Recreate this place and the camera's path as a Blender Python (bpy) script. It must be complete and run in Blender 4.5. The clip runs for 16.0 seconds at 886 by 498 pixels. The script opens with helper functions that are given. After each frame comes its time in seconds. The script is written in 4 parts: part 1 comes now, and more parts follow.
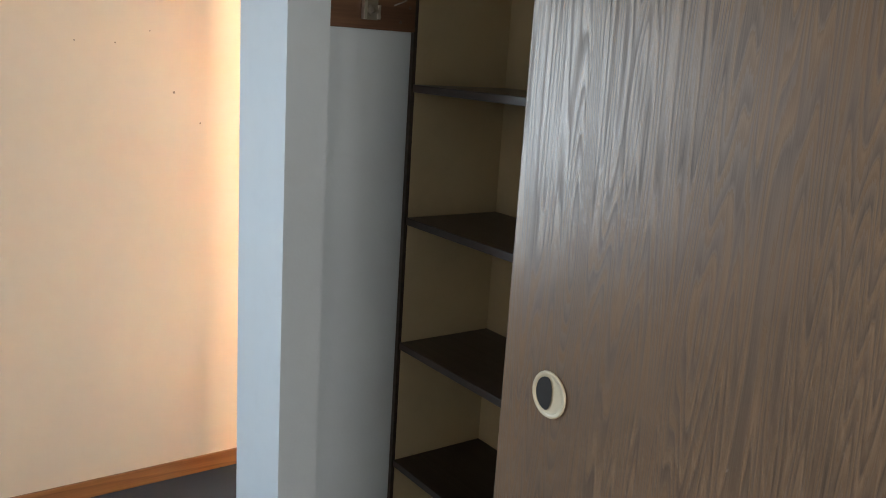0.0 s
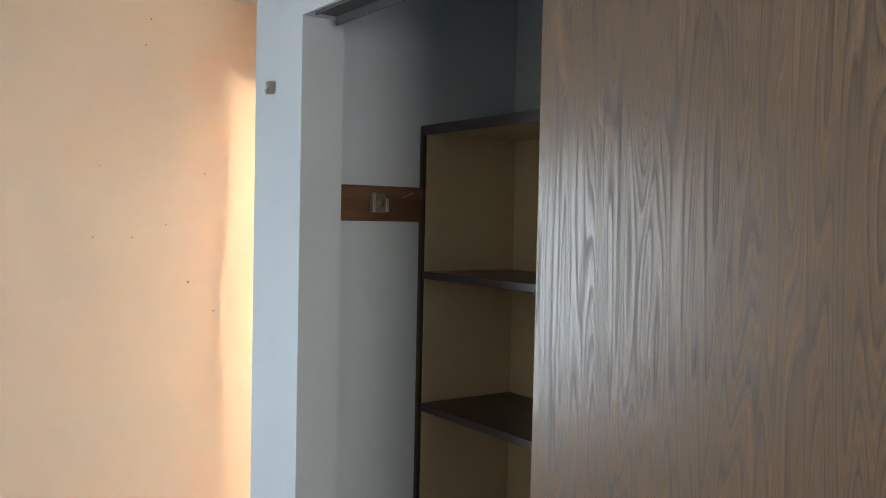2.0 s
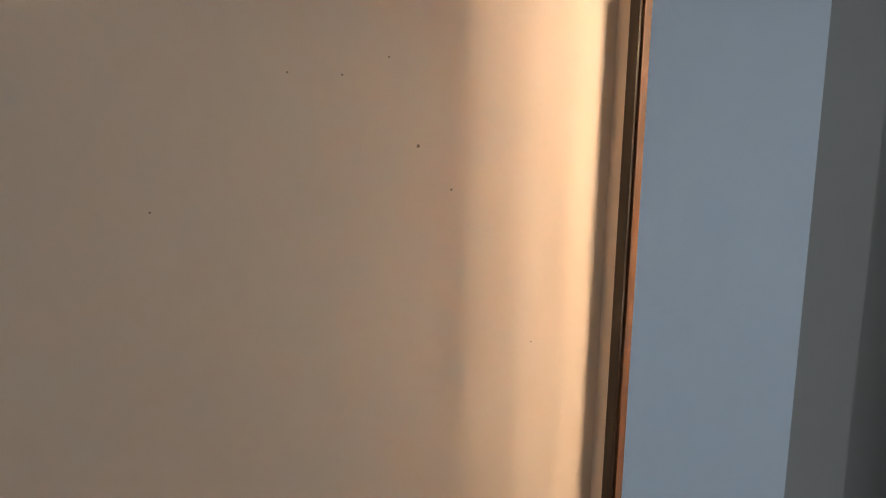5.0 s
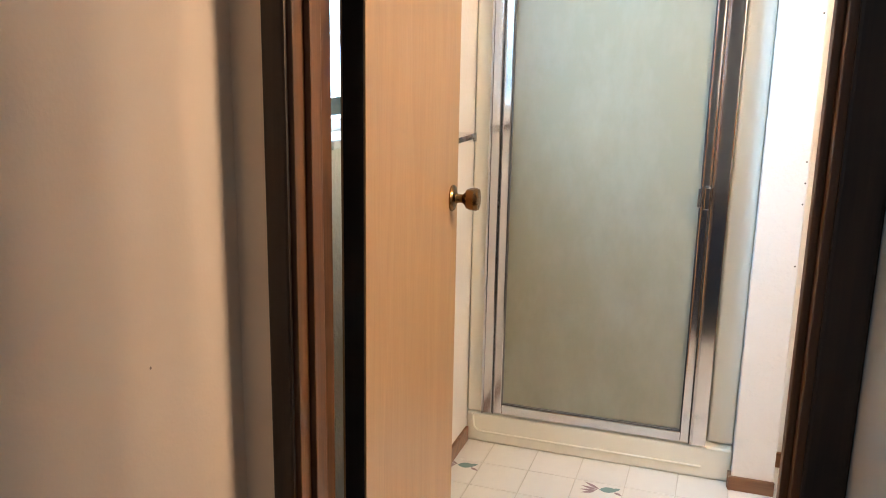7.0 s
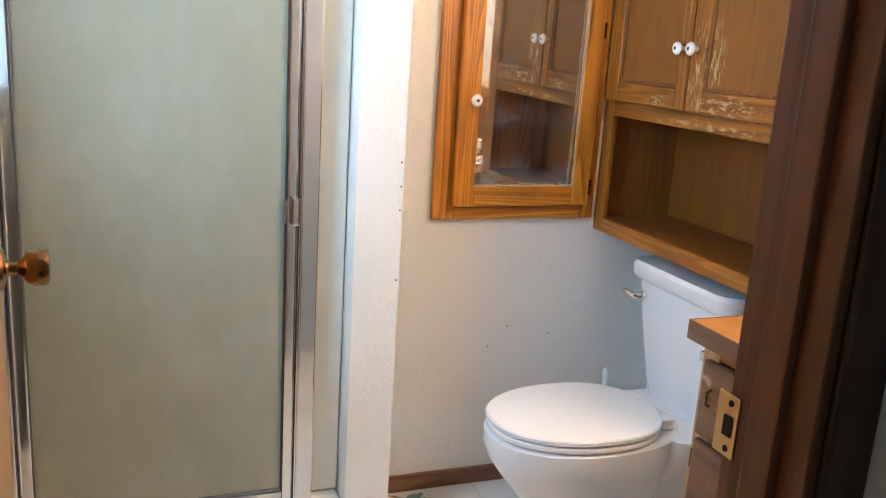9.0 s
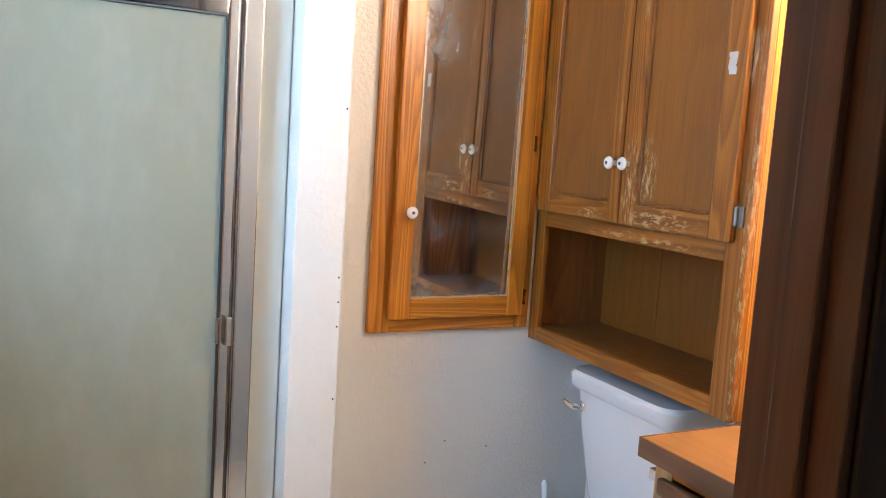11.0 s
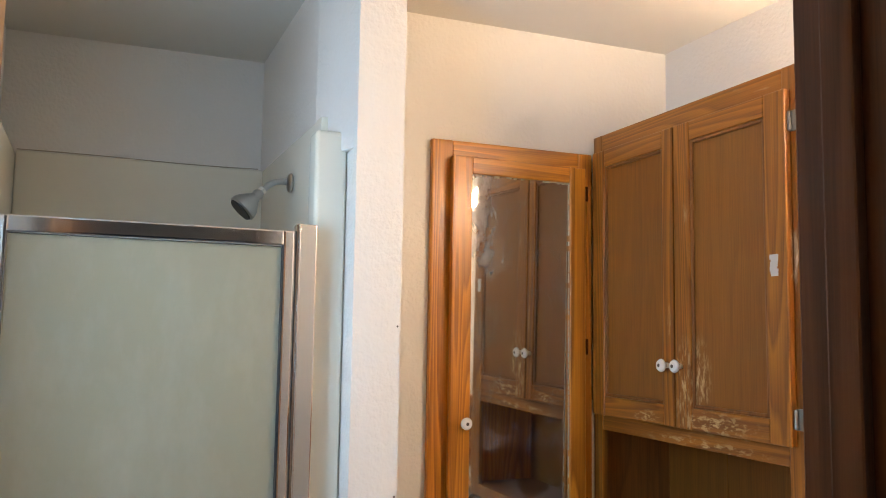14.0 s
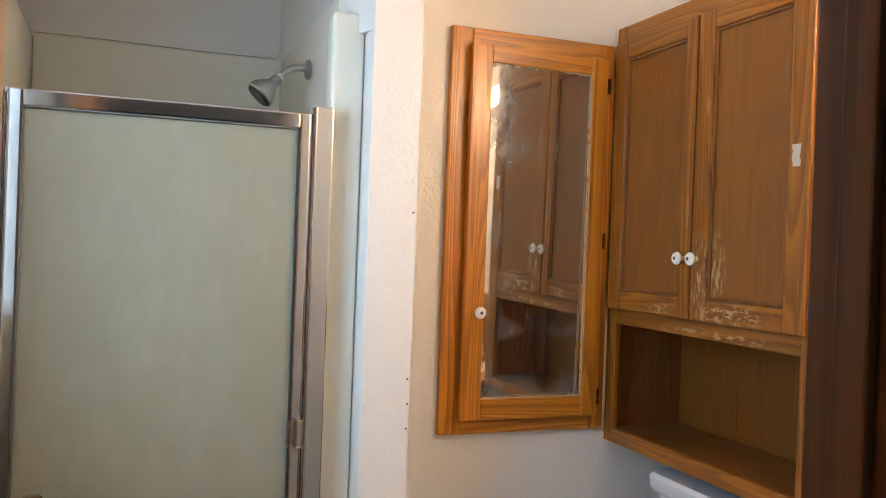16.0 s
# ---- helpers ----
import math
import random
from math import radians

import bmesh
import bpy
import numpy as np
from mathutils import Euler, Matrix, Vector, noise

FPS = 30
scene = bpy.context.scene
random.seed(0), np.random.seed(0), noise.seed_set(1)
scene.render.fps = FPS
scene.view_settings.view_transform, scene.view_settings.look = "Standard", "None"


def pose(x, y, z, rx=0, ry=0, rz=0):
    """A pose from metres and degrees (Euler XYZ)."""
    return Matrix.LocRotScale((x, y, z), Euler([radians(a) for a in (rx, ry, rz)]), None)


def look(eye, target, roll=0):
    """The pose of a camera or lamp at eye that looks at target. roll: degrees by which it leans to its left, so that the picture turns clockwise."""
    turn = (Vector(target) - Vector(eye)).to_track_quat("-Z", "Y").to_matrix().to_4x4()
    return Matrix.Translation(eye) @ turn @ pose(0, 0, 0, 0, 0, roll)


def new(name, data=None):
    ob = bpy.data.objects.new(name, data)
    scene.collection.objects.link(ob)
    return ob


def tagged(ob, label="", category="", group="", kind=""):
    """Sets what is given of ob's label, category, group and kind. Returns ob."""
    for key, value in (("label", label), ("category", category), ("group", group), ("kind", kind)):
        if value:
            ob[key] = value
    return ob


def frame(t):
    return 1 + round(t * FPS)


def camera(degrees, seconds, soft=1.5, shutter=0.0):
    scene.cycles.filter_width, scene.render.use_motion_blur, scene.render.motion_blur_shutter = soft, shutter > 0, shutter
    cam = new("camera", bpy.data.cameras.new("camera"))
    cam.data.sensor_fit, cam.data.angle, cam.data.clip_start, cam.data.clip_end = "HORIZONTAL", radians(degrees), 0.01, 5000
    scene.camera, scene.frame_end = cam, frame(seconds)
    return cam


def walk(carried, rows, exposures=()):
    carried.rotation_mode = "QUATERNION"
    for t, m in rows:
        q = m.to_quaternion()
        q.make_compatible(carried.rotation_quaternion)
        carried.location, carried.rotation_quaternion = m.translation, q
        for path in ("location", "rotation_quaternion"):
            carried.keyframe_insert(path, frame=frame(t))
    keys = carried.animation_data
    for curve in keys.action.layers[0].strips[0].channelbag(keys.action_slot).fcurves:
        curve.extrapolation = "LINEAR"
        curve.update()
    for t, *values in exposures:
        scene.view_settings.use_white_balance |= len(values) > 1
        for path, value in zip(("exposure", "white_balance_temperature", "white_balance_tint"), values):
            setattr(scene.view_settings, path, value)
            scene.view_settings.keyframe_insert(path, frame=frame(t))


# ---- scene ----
cam = camera(55.1, 16.0, soft=1.0)
PATH = [
    (0, (2.819, -1.46, 1.545), (1.239, -0.317, 1.104), 3.62),
    (0.5, (2.824, -1.466, 1.605), (1.22, -0.288, 1.405), 2.75),
    (1, (2.837, -1.463, 1.617), (1.213, -0.297, 1.645), 1.57),
    (1.5, (2.837, -1.472, 1.623), (1.21, -0.309, 1.667), 1),
    (2, (2.817, -1.467, 1.606), (1.175, -0.327, 1.535), 1.23),
    (2.5, (2.808, -1.469, 1.592), (1.156, -0.353, 1.442), 1.43),
    (3, (2.795, -1.479, 1.588), (1.129, -0.387, 1.412), 1.38),
    (3.5, (2.678, -1.453, 1.574), (0.974, -0.429, 1.352), 1.61),
    (4, (2.425, -1.405, 1.535), (0.619, -0.589, 1.267), 2.29),
    (4.2, (2.296, -1.43, 1.529), (0.488, -0.63, 1.228), 2.59),
    (6.3, (0.95, -1.298, 1.3), (-0.232, 0.27, 0.922), -0.2),
    (6.5, (0.9, -1.259, 1.29), (-0.123, 0.413, 0.896), 0.43),
    (7, (0.695, -1.096, 1.301), (0.079, 0.752, 0.848), 1.08),
    (7.5, (0.49, -0.963, 1.307), (0.352, 0.977, 0.84), 0.75),
    (8, (0.349, -0.818, 1.327), (0.62, 1.104, 0.843), 0.57),
    (8.5, (0.294, -0.627, 1.309), (0.792, 1.248, 0.824), 2.55),
    (8.7, (0.275, -0.549, 1.309), (0.871, 1.298, 0.826), 2.97),
    (10.8, (0.242, -0.446, 1.331), (1.127, 1.322, 1.025), 3.93),
    (11, (0.221, -0.442, 1.346), (1.113, 1.332, 1.108), 3.74),
    (11.5, (0.227, -0.452, 1.365), (1.099, 1.344, 1.254), 3.76),
    (12, (0.227, -0.463, 1.391), (1.071, 1.35, 1.423), 2.93),
    (12.5, (0.228, -0.469, 1.406), (1.047, 1.353, 1.515), 2.14),
    (13, (0.229, -0.475, 1.421), (1.024, 1.352, 1.586), 1.1),
    (13.5, (0.226, -0.478, 1.42), (1.003, 1.356, 1.604), 0.81),
    (14, (0.231, -0.476, 1.409), (0.981, 1.367, 1.603), 0.9),
    (14.5, (0.234, -0.474, 1.398), (0.973, 1.376, 1.576), 1.13),
    (15, (0.236, -0.469, 1.379), (0.972, 1.387, 1.493), 1.5),
    (15.5, (0.243, -0.471, 1.366), (0.968, 1.392, 1.419), 1.88),
    (16, (0.249, -0.474, 1.347), (0.959, 1.395, 1.336), 2.13),
]

EXPOSURES = [
    (0, 1.85, 6600, 10), (3.0, 1.85, 6600, 10), (3.6, 1.4, 6600, 10), (4.2, 0.95, 6500, 11), (6.3, 0.05, 6300, 12), (7.0, -0.2, 6200, 12),
    (7.5, -0.4, 6100, 11), (8.0, -0.55, 6100, 11), (8.7, -0.5, 6100, 11), (11.0, -0.65, 5900, 12), (11.7, -0.8, 6100, 13), (12.5, -1.12, 6400, 13), (14.5, -1.2, 6600, 13), (16, -1.08, 6700, 13)]
walk(cam, [(t, look(e, a, r)) for t, e, a, r in PATH], EXPOSURES)
SKY, BED_W, EAST_FILL_W, BATH_W, BULB_S = 0.1, 13.0, 13.0, 38.0, 560.0

# ---- world, lights ----
world = bpy.data.worlds.new("sky")
scene.world = world
world.use_nodes = True
wn = world.node_tree.nodes
wsky = wn.new("ShaderNodeTexSky")
wsky.sky_type, wsky.sun_disc = "NISHITA", False
wsky.sun_elevation, wsky.sun_rotation = radians(35), radians(60)
wn["Background"].inputs["Strength"].default_value = SKY
world.node_tree.links.new(wsky.outputs[0], wn["Background"].inputs["Color"])


def window_light(name, m, w, h, watts, colour):
    d = bpy.data.lights.new(name, "AREA")
    d.shape, d.size, d.size_y, d.energy, d.color = "RECTANGLE", w, h, watts, colour
    ob = new(name, d)
    ob.matrix_world = m
    return tagged(ob, "area lamp standing for daylight at a window opening", "light", kind="structure")


window_light("bedroom_window_light", look((-0.03, -2.45, 1.30), (3, -2.45, 0.2)), 1.2, 1.1, BED_W, (0.70, 0.86, 1.0))
# invented fill lamp, warm, added to brighten the cream hall wall
window_light("bedroom_east_fill_light", look((5.63, -1.9, 1.45), (0, -1.4, 0.8)), 0.9, 1.1, EAST_FILL_W, (1.0, 0.91, 0.82))
window_light("bath_window_light", look((-0.225, 0.81, 1.58), (1.5, 0.90, 1.25)), 0.60, 0.82, BATH_W, (0.43, 0.70, 1.0))

# ---- materials ----


def nodes_of(name, rough=0.5, metal=0.0):
    m = bpy.data.materials.new(name)
    m.use_nodes = True
    nt = m.node_tree
    b = nt.nodes["Principled BSDF"]
    b.inputs["Roughness"].default_value, b.inputs["Metallic"].default_value = rough, metal
    return m, nt, b


def add(nt, kind, **ins):
    n = nt.nodes.new(kind)
    for k, v in ins.items():
        n.inputs[k.replace("_", " ")].default_value = v
    return n


def ramp(nt, fac, stops):
    r = nt.nodes.new("ShaderNodeValToRGB")
    e = r.color_ramp.elements
    while len(e) < len(stops):
        e.new(0.5)
    for el, (p, c) in zip(e, stops):
        el.position, el.color = p, (*c, 1)
    nt.links.new(fac, r.inputs[0])
    return r.outputs[0]


def mixc(nt, fac, a, b, mode="MIX"):
    n = nt.nodes.new("ShaderNodeMix")
    n.data_type, n.blend_type = "RGBA", mode
    for s, v in ((n.inputs[0], fac), (n.inputs[6], a), (n.inputs[7], b)):
        if isinstance(v, (int, float)):
            s.default_value = v
        elif isinstance(v, tuple):
            s.default_value = (*v, 1)
        else:
            nt.links.new(v, s)
    return n.outputs[2]


def coords(nt, scale=(1, 1, 1)):
    g = nt.nodes.new("ShaderNodeNewGeometry")
    mp = nt.nodes.new("ShaderNodeMapping")
    mp.inputs["Scale"].default_value = scale
    nt.links.new(g.outputs["Position"], mp.inputs["Vector"])
    return mp.outputs[0]


def tex(nt, vec, scale, detail=3, rough=0.55, distort=0.0):
    n = add(nt, "ShaderNodeTexNoise", Scale=scale, Detail=detail, Roughness=rough, Distortion=distort)
    nt.links.new(vec, n.inputs["Vector"])
    return n.outputs["Fac"]


def math_node(nt, op, a, b=None):
    n = nt.nodes.new("ShaderNodeMath")
    n.operation = op
    for s, v in zip(n.inputs, (a, b)):
        if v is None:
            continue
        if isinstance(v, (int, float)):
            s.default_value = v
        else:
            nt.links.new(v, s)
    return n.outputs[0]


def bump(nt, b, height, strength=0.2, dist=0.002):
    n = add(nt, "ShaderNodeBump", Strength=strength, Distance=dist)
    nt.links.new(height, n.inputs["Height"])
    nt.links.new(n.outputs[0], b.inputs["Normal"])


def paint(name, c, rough=0.6, peel=0.25, peel_scale=220, stain=0.1, dark=None, depth=0.002):
    m, nt, b = nodes_of(name, rough)
    v = coords(nt)
    dk = dark or tuple(x * 0.72 for x in c)
    big = ramp(nt, tex(nt, v, 1.7, 4), [(0.35, (0, 0, 0)), (0.75, (1, 1, 1))])
    fine = ramp(nt, tex(nt, v, 24, 4), [(0.45, (0, 0, 0)), (0.8, (1, 1, 1))])
    col = mixc(nt, math_node(nt, "MULTIPLY", big, stain), c, dk)
    col = mixc(nt, math_node(nt, "MULTIPLY", fine, stain * 0.6), col, dk)
    nt.links.new(col, b.inputs["Base Color"])
    bump(nt, b, tex(nt, v, peel_scale, 2, 0.5), peel, depth)
    return m


def wood(name, light, dark, along="z", scale=1.0, rough=0.4, contrast=1.0, rings=16.0, worn=0.0, coat=0.0, rubbed=None, stretch=0.1, gloss=None):
    """Sawn wood: contour lines of a stretched field make the cathedral figure, fine pores run along the grain."""
    m, nt, b = nodes_of(name, rough)
    st = {"x": (stretch, 1, 1), "y": (1, stretch, 1), "z": (1, 1, stretch)}[along]
    v = coords(nt, tuple(s * scale for s in st))
    field = tex(nt, v, 4.5, 1.2, 0.4, 0.3)
    ring = math_node(nt, "FRACT", math_node(nt, "MULTIPLY", field, rings))
    figure = ramp(nt, ring, [(0.0, (0, 0, 0)), (0.45, (0.55, 0.55, 0.55)), (0.82, (1, 1, 1)), (1.0, (0.05, 0.05, 0.05))])
    pores = tex(nt, coords(nt, tuple(s * scale * (1 if s == 1 else 0.25) for s in st)), 160, 3, 0.6)
    tone = tex(nt, v, 2.2, 2)
    f = math_node(nt, "ADD", math_node(nt, "MULTIPLY", figure, 0.5 * contrast), math_node(nt, "MULTIPLY", pores, 0.6))
    f = math_node(nt, "ADD", f, math_node(nt, "MULTIPLY", tone, 0.35))
    col = ramp(nt, math_node(nt, "SUBTRACT", f, 0.25), [(0.1, dark), (0.75, light)])
    if worn:
        w = ramp(nt, tex(nt, coords(nt, tuple(1 / (s ** 0.5) if s == 1 else s * 3 for s in st)), 30, 5, 0.65), [(0.66 - worn * 0.06, (0, 0, 0)), (0.72, (1, 1, 1))])
        patch = ramp(nt, tex(nt, coords(nt), 5, 2), [(0.52, (0, 0, 0)), (0.66, (1, 1, 1))])
        col = mixc(nt, math_node(nt, "MULTIPLY", w, patch), col, (0.62, 0.47, 0.30))
    if rubbed:
        # bare scratched patches where hands and cloths rubbed the finish away
        w = ramp(nt, tex(nt, coords(nt, (1, 0.35, 1) if along == "y" else (1, 1, 0.25)), 95, 4, 0.7), [(0.50, (0, 0, 0)), (0.60, (1, 1, 1))])
        for px, py, pz, sy, sz in rubbed:
            mp = nt.nodes.new("ShaderNodeMapping")
            mp.inputs["Location"].default_value = (0, -py / sy, -pz / sz)
            mp.inputs["Scale"].default_value = (0.0, 1 / sy, 1 / sz)
            nt.links.new(coords(nt), mp.inputs["Vector"])
            ln = nt.nodes.new("ShaderNodeVectorMath")
            ln.operation = "LENGTH"
            nt.links.new(mp.outputs[0], ln.inputs[0])
            near = ramp(nt, ln.outputs["Value"], [(0.2, (0.9, 0.9, 0.9)), (1.0, (0, 0, 0))])
            col = mixc(nt, math_node(nt, "MULTIPLY", w, near), col, (0.60, 0.42, 0.22))
    nt.links.new(col, b.inputs["Base Color"])
    if gloss:
        # open grain is matt, the lacquered face between shines
        nt.links.new(ramp(nt, f, [(0.25, (gloss[0],) * 3), (0.75, (gloss[1],) * 3)]), b.inputs["Roughness"])
    b.inputs["Coat Weight"].default_value = coat
    b.inputs["Coat Roughness"].default_value = 0.25
    bump(nt, b, f, 0.06 if gloss else 0.25, 0.0012)
    return m


def metal(name, c, rough=0.2, brushed=0.0):
    m, nt, b = nodes_of(name, rough, 1.0)
    v = coords(nt, (1, 1, 0.05))
    n = tex(nt, v, 140, 2)
    col = mixc(nt, n, tuple(x * 0.94 for x in c), c)
    nt.links.new(col, b.inputs["Base Color"])
    r = ramp(nt, tex(nt, coords(nt), 30, 3), [(0.2, (rough * 0.9,) * 3), (0.8, (rough * 1.15,) * 3)])
    nt.links.new(r, b.inputs["Roughness"])
    return m


def plain(name, c, rough=0.5, spec=None, spots=0.08):
    m, nt, b = nodes_of(name, rough)
    v = coords(nt)
    col = mixc(nt, math_node(nt, "MULTIPLY", ramp(nt, tex(nt, v, 14, 5), [(0.45, (0, 0, 0)), (0.8, (1, 1, 1))]), spots), c, tuple(x * 0.6 for x in c))
    nt.links.new(col, b.inputs["Base Color"])
    bump(nt, b, tex(nt, v, 60, 3), 0.05, 0.001)
    return m


RUBBED = ((1.57, 1.235, 1.29, 0.045, 0.13), (1.57, 1.13, 1.205, 0.17, 0.035), (1.57, 1.2, 1.15, 0.25, 0.02), (1.57, 1.39, 1.20, 0.07, 0.02), (1.586, 0.862, 1.1, 0.014, 0.6))
CREAM = paint("cream_wall_paint", (0.84, 0.70, 0.565), 0.55, 0.15, 160, 0.10)
BLUEWHITE = paint("cool_white_wall_paint", (0.55, 0.635, 0.71), 0.6, 0.15, 140, 0.16)
BATHWALL = paint("textured_bath_wall_paint", (0.81, 0.77, 0.71), 0.36, 0.55, 85, 0.06, None, 0.004)
CEILING = paint("sprayed_ceiling_texture", (0.82, 0.77, 0.70), 0.85, 1.0, 55, 0.14)
BATHCEIL = paint("bath_ceiling_paint", (0.74, 0.71, 0.64), 0.6, 0.3, 120, 0.06)
CARPET = paint("dark_carpet", (0.045, 0.05, 0.065), 0.95, 1.0, 420, 0.5)
OAKDOOR = wood("grey_brown_oak_veneer", (0.245, 0.165, 0.108), (0.072, 0.047, 0.031), "z", 4.4, 0.37, 0.95, 26, 0, 0, None, 0.05, (0.60, 0.27))
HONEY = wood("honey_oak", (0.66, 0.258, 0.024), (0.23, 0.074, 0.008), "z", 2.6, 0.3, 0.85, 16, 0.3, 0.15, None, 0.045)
HONEYX = wood("honey_oak_rail", (0.66, 0.258, 0.024), (0.23, 0.074, 0.008), "x", 2.6, 0.3, 0.85, 16, 0.3, 0.15, None, 0.045)
BROWNOAK = wood("brown_stained_oak", (0.46, 0.168, 0.013), (0.14, 0.043, 0.005), "z", 2.4, 0.40, 0.65, 14, 0.4, 0.08, RUBBED, 0.05)
BROWNOAKY = wood("brown_stained_oak_rail", (0.46, 0.168, 0.013), (0.14, 0.043, 0.005), "y", 2.4, 0.40, 0.65, 14, 0.4, 0.08, RUBBED, 0.05)
PANEL = wood("oak_panel_veneer", (0.33, 0.123, 0.010), (0.16, 0.056, 0.006), "z", 1.8, 0.45, 0.2, 8, 0, 0, ((1.57, 1.19, 1.30, 0.05, 0.12),))
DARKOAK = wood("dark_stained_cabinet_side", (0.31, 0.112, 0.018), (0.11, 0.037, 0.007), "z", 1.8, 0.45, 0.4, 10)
DOORSKIN = wood("pale_birch_door_skin", (0.52, 0.325, 0.16), (0.36, 0.205, 0.09), "z", 2.0, 0.38, 0.25, 5)
CASING = wood("dark_brown_door_casing", (0.040, 0.019, 0.008), (0.012, 0.006, 0.003), "z", 1.5, 0.55, 0.8, 9)
JAMB = wood("red_brown_jamb", (0.165, 0.068, 0.024), (0.055, 0.022, 0.008), "z", 1.5, 0.5, 0.8, 9)
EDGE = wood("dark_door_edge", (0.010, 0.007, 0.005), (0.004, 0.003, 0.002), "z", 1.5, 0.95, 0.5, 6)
BASEB = wood("brown_baseboard", (0.25, 0.115, 0.05), (0.11, 0.045, 0.018), "x", 1.5, 0.4, 0.8, 9)
BASEORANGE = wood("orange_brown_baseboard", (0.42, 0.18, 0.06), (0.22, 0.085, 0.03), "y", 1.5, 0.4, 0.7, 9)
CLEAT = wood("reddish_brown_cleat", (0.17, 0.085, 0.045), (0.07, 0.032, 0.016), "y", 1.5, 0.5, 0.8, 9, 0.3)
SHELFDARK = wood("dark_walnut_shelf", (0.042, 0.026, 0.02), (0.016, 0.01, 0.008), "x", 1.5, 0.28, 0.8, 9)
SHELFTAN = plain("tan_painted_shelf_lining", (0.52, 0.44, 0.285), 0.5, None, 0.2)
COUNTER = wood("orange_brown_laminate_counter", (0.38, 0.175, 0.058), (0.25, 0.11, 0.034), "y", 1.5, 0.3, 0.4, 7)
COUNTEREDGE = wood("brown_counter_edge", (0.23, 0.115, 0.06), (0.13, 0.06, 0.03), "y", 1.5, 0.4, 0.4, 7)
VANDOOR = wood("scuffed_vanity_drawer", (0.21, 0.10, 0.045), (0.10, 0.045, 0.018), "y", 1.5, 0.45, 0.8, 9, 1.6)
PINE = wood("pale_pine_panel", (0.56, 0.33, 0.13), (0.36, 0.19, 0.07), "z", 1.6, 0.45, 0.8, 10)
ALU = metal("satin_aluminium", (0.72, 0.72, 0.73), 0.13)
ALUDARK = metal("aluminium_channel", (0.62, 0.62, 0.63), 0.18)
CHROME = metal("chrome", (0.86, 0.86, 0.86), 0.08)
BRASS = metal("aged_brass", (0.24, 0.13, 0.05), 0.25)
BRASSLIGHT = metal("pale_brass", (0.66, 0.52, 0.30), 0.35)
TRACKGREY = plain("grey_painted_track", (0.05, 0.053, 0.058), 0.6, None, 0.4)
STEEL = metal("dull_steel", (0.30, 0.28, 0.25), 0.42)
NICKEL = metal("brushed_nickel", (0.50, 0.49, 0.47), 0.3)
CERAMIC = plain("white_ceramic", (0.83, 0.83, 0.84), 0.09, None, 0.02)
SEAT = plain("white_seat_plastic", (0.86, 0.85, 0.84), 0.25, None, 0.02)
FIBRE = plain("cream_fibreglass", (0.82, 0.78, 0.655), 0.25, None, 0.05)
WHITEPLASTIC = plain("white_plastic", (0.84, 0.84, 0.82), 0.3, None, 0.03)
KNOBWHITE = plain("white_porcelain_knob", (0.86, 0.83, 0.78), 0.15, None, 0.02)
CREAMPLASTIC = plain("cream_plastic", (0.62, 0.56, 0.42), 0.35, None, 0.1)
# near-black that stands for shade in hollows, also used on strike screws
DARKHOLE = plain("recess_shade_and_screws", (0.012, 0.01, 0.009), 0.7)
GASKET = plain("grey_gasket", (0.14, 0.14, 0.13), 0.5)
RUBBER = plain("dark_gasket", (0.03, 0.03, 0.03), 0.5)
PUTTY = plain("old_glazing_putty", (0.46, 0.38, 0.27), 0.7, None, 0.4)
TAPE = plain("torn_white_tape", (0.62, 0.58, 0.54), 0.6, None, 0.3)
NAILHOLE = plain("faded_brown_nail_hole", (0.33, 0.25, 0.19), 0.7, None, 0.3)
NAIL = plain("rusty_nail", (0.10, 0.075, 0.055), 0.5, None, 0.4)
CAULK = plain("stained_caulk", (0.42, 0.37, 0.28), 0.7, None, 0.6)
TILEW = paint("cream_vinyl_tile", (0.80, 0.775, 0.72), 0.3, 0.12, 200, 0.16)
GROUT = plain("beige_grout", (0.66, 0.62, 0.55), 0.6, None, 0.3)
TEAL = plain("printed_teal", (0.17, 0.29, 0.27), 0.35)
MAUVE = plain("printed_mauve", (0.32, 0.22, 0.23), 0.35)
VINYL = plain("white_window_vinyl", (0.80, 0.81, 0.82), 0.35)


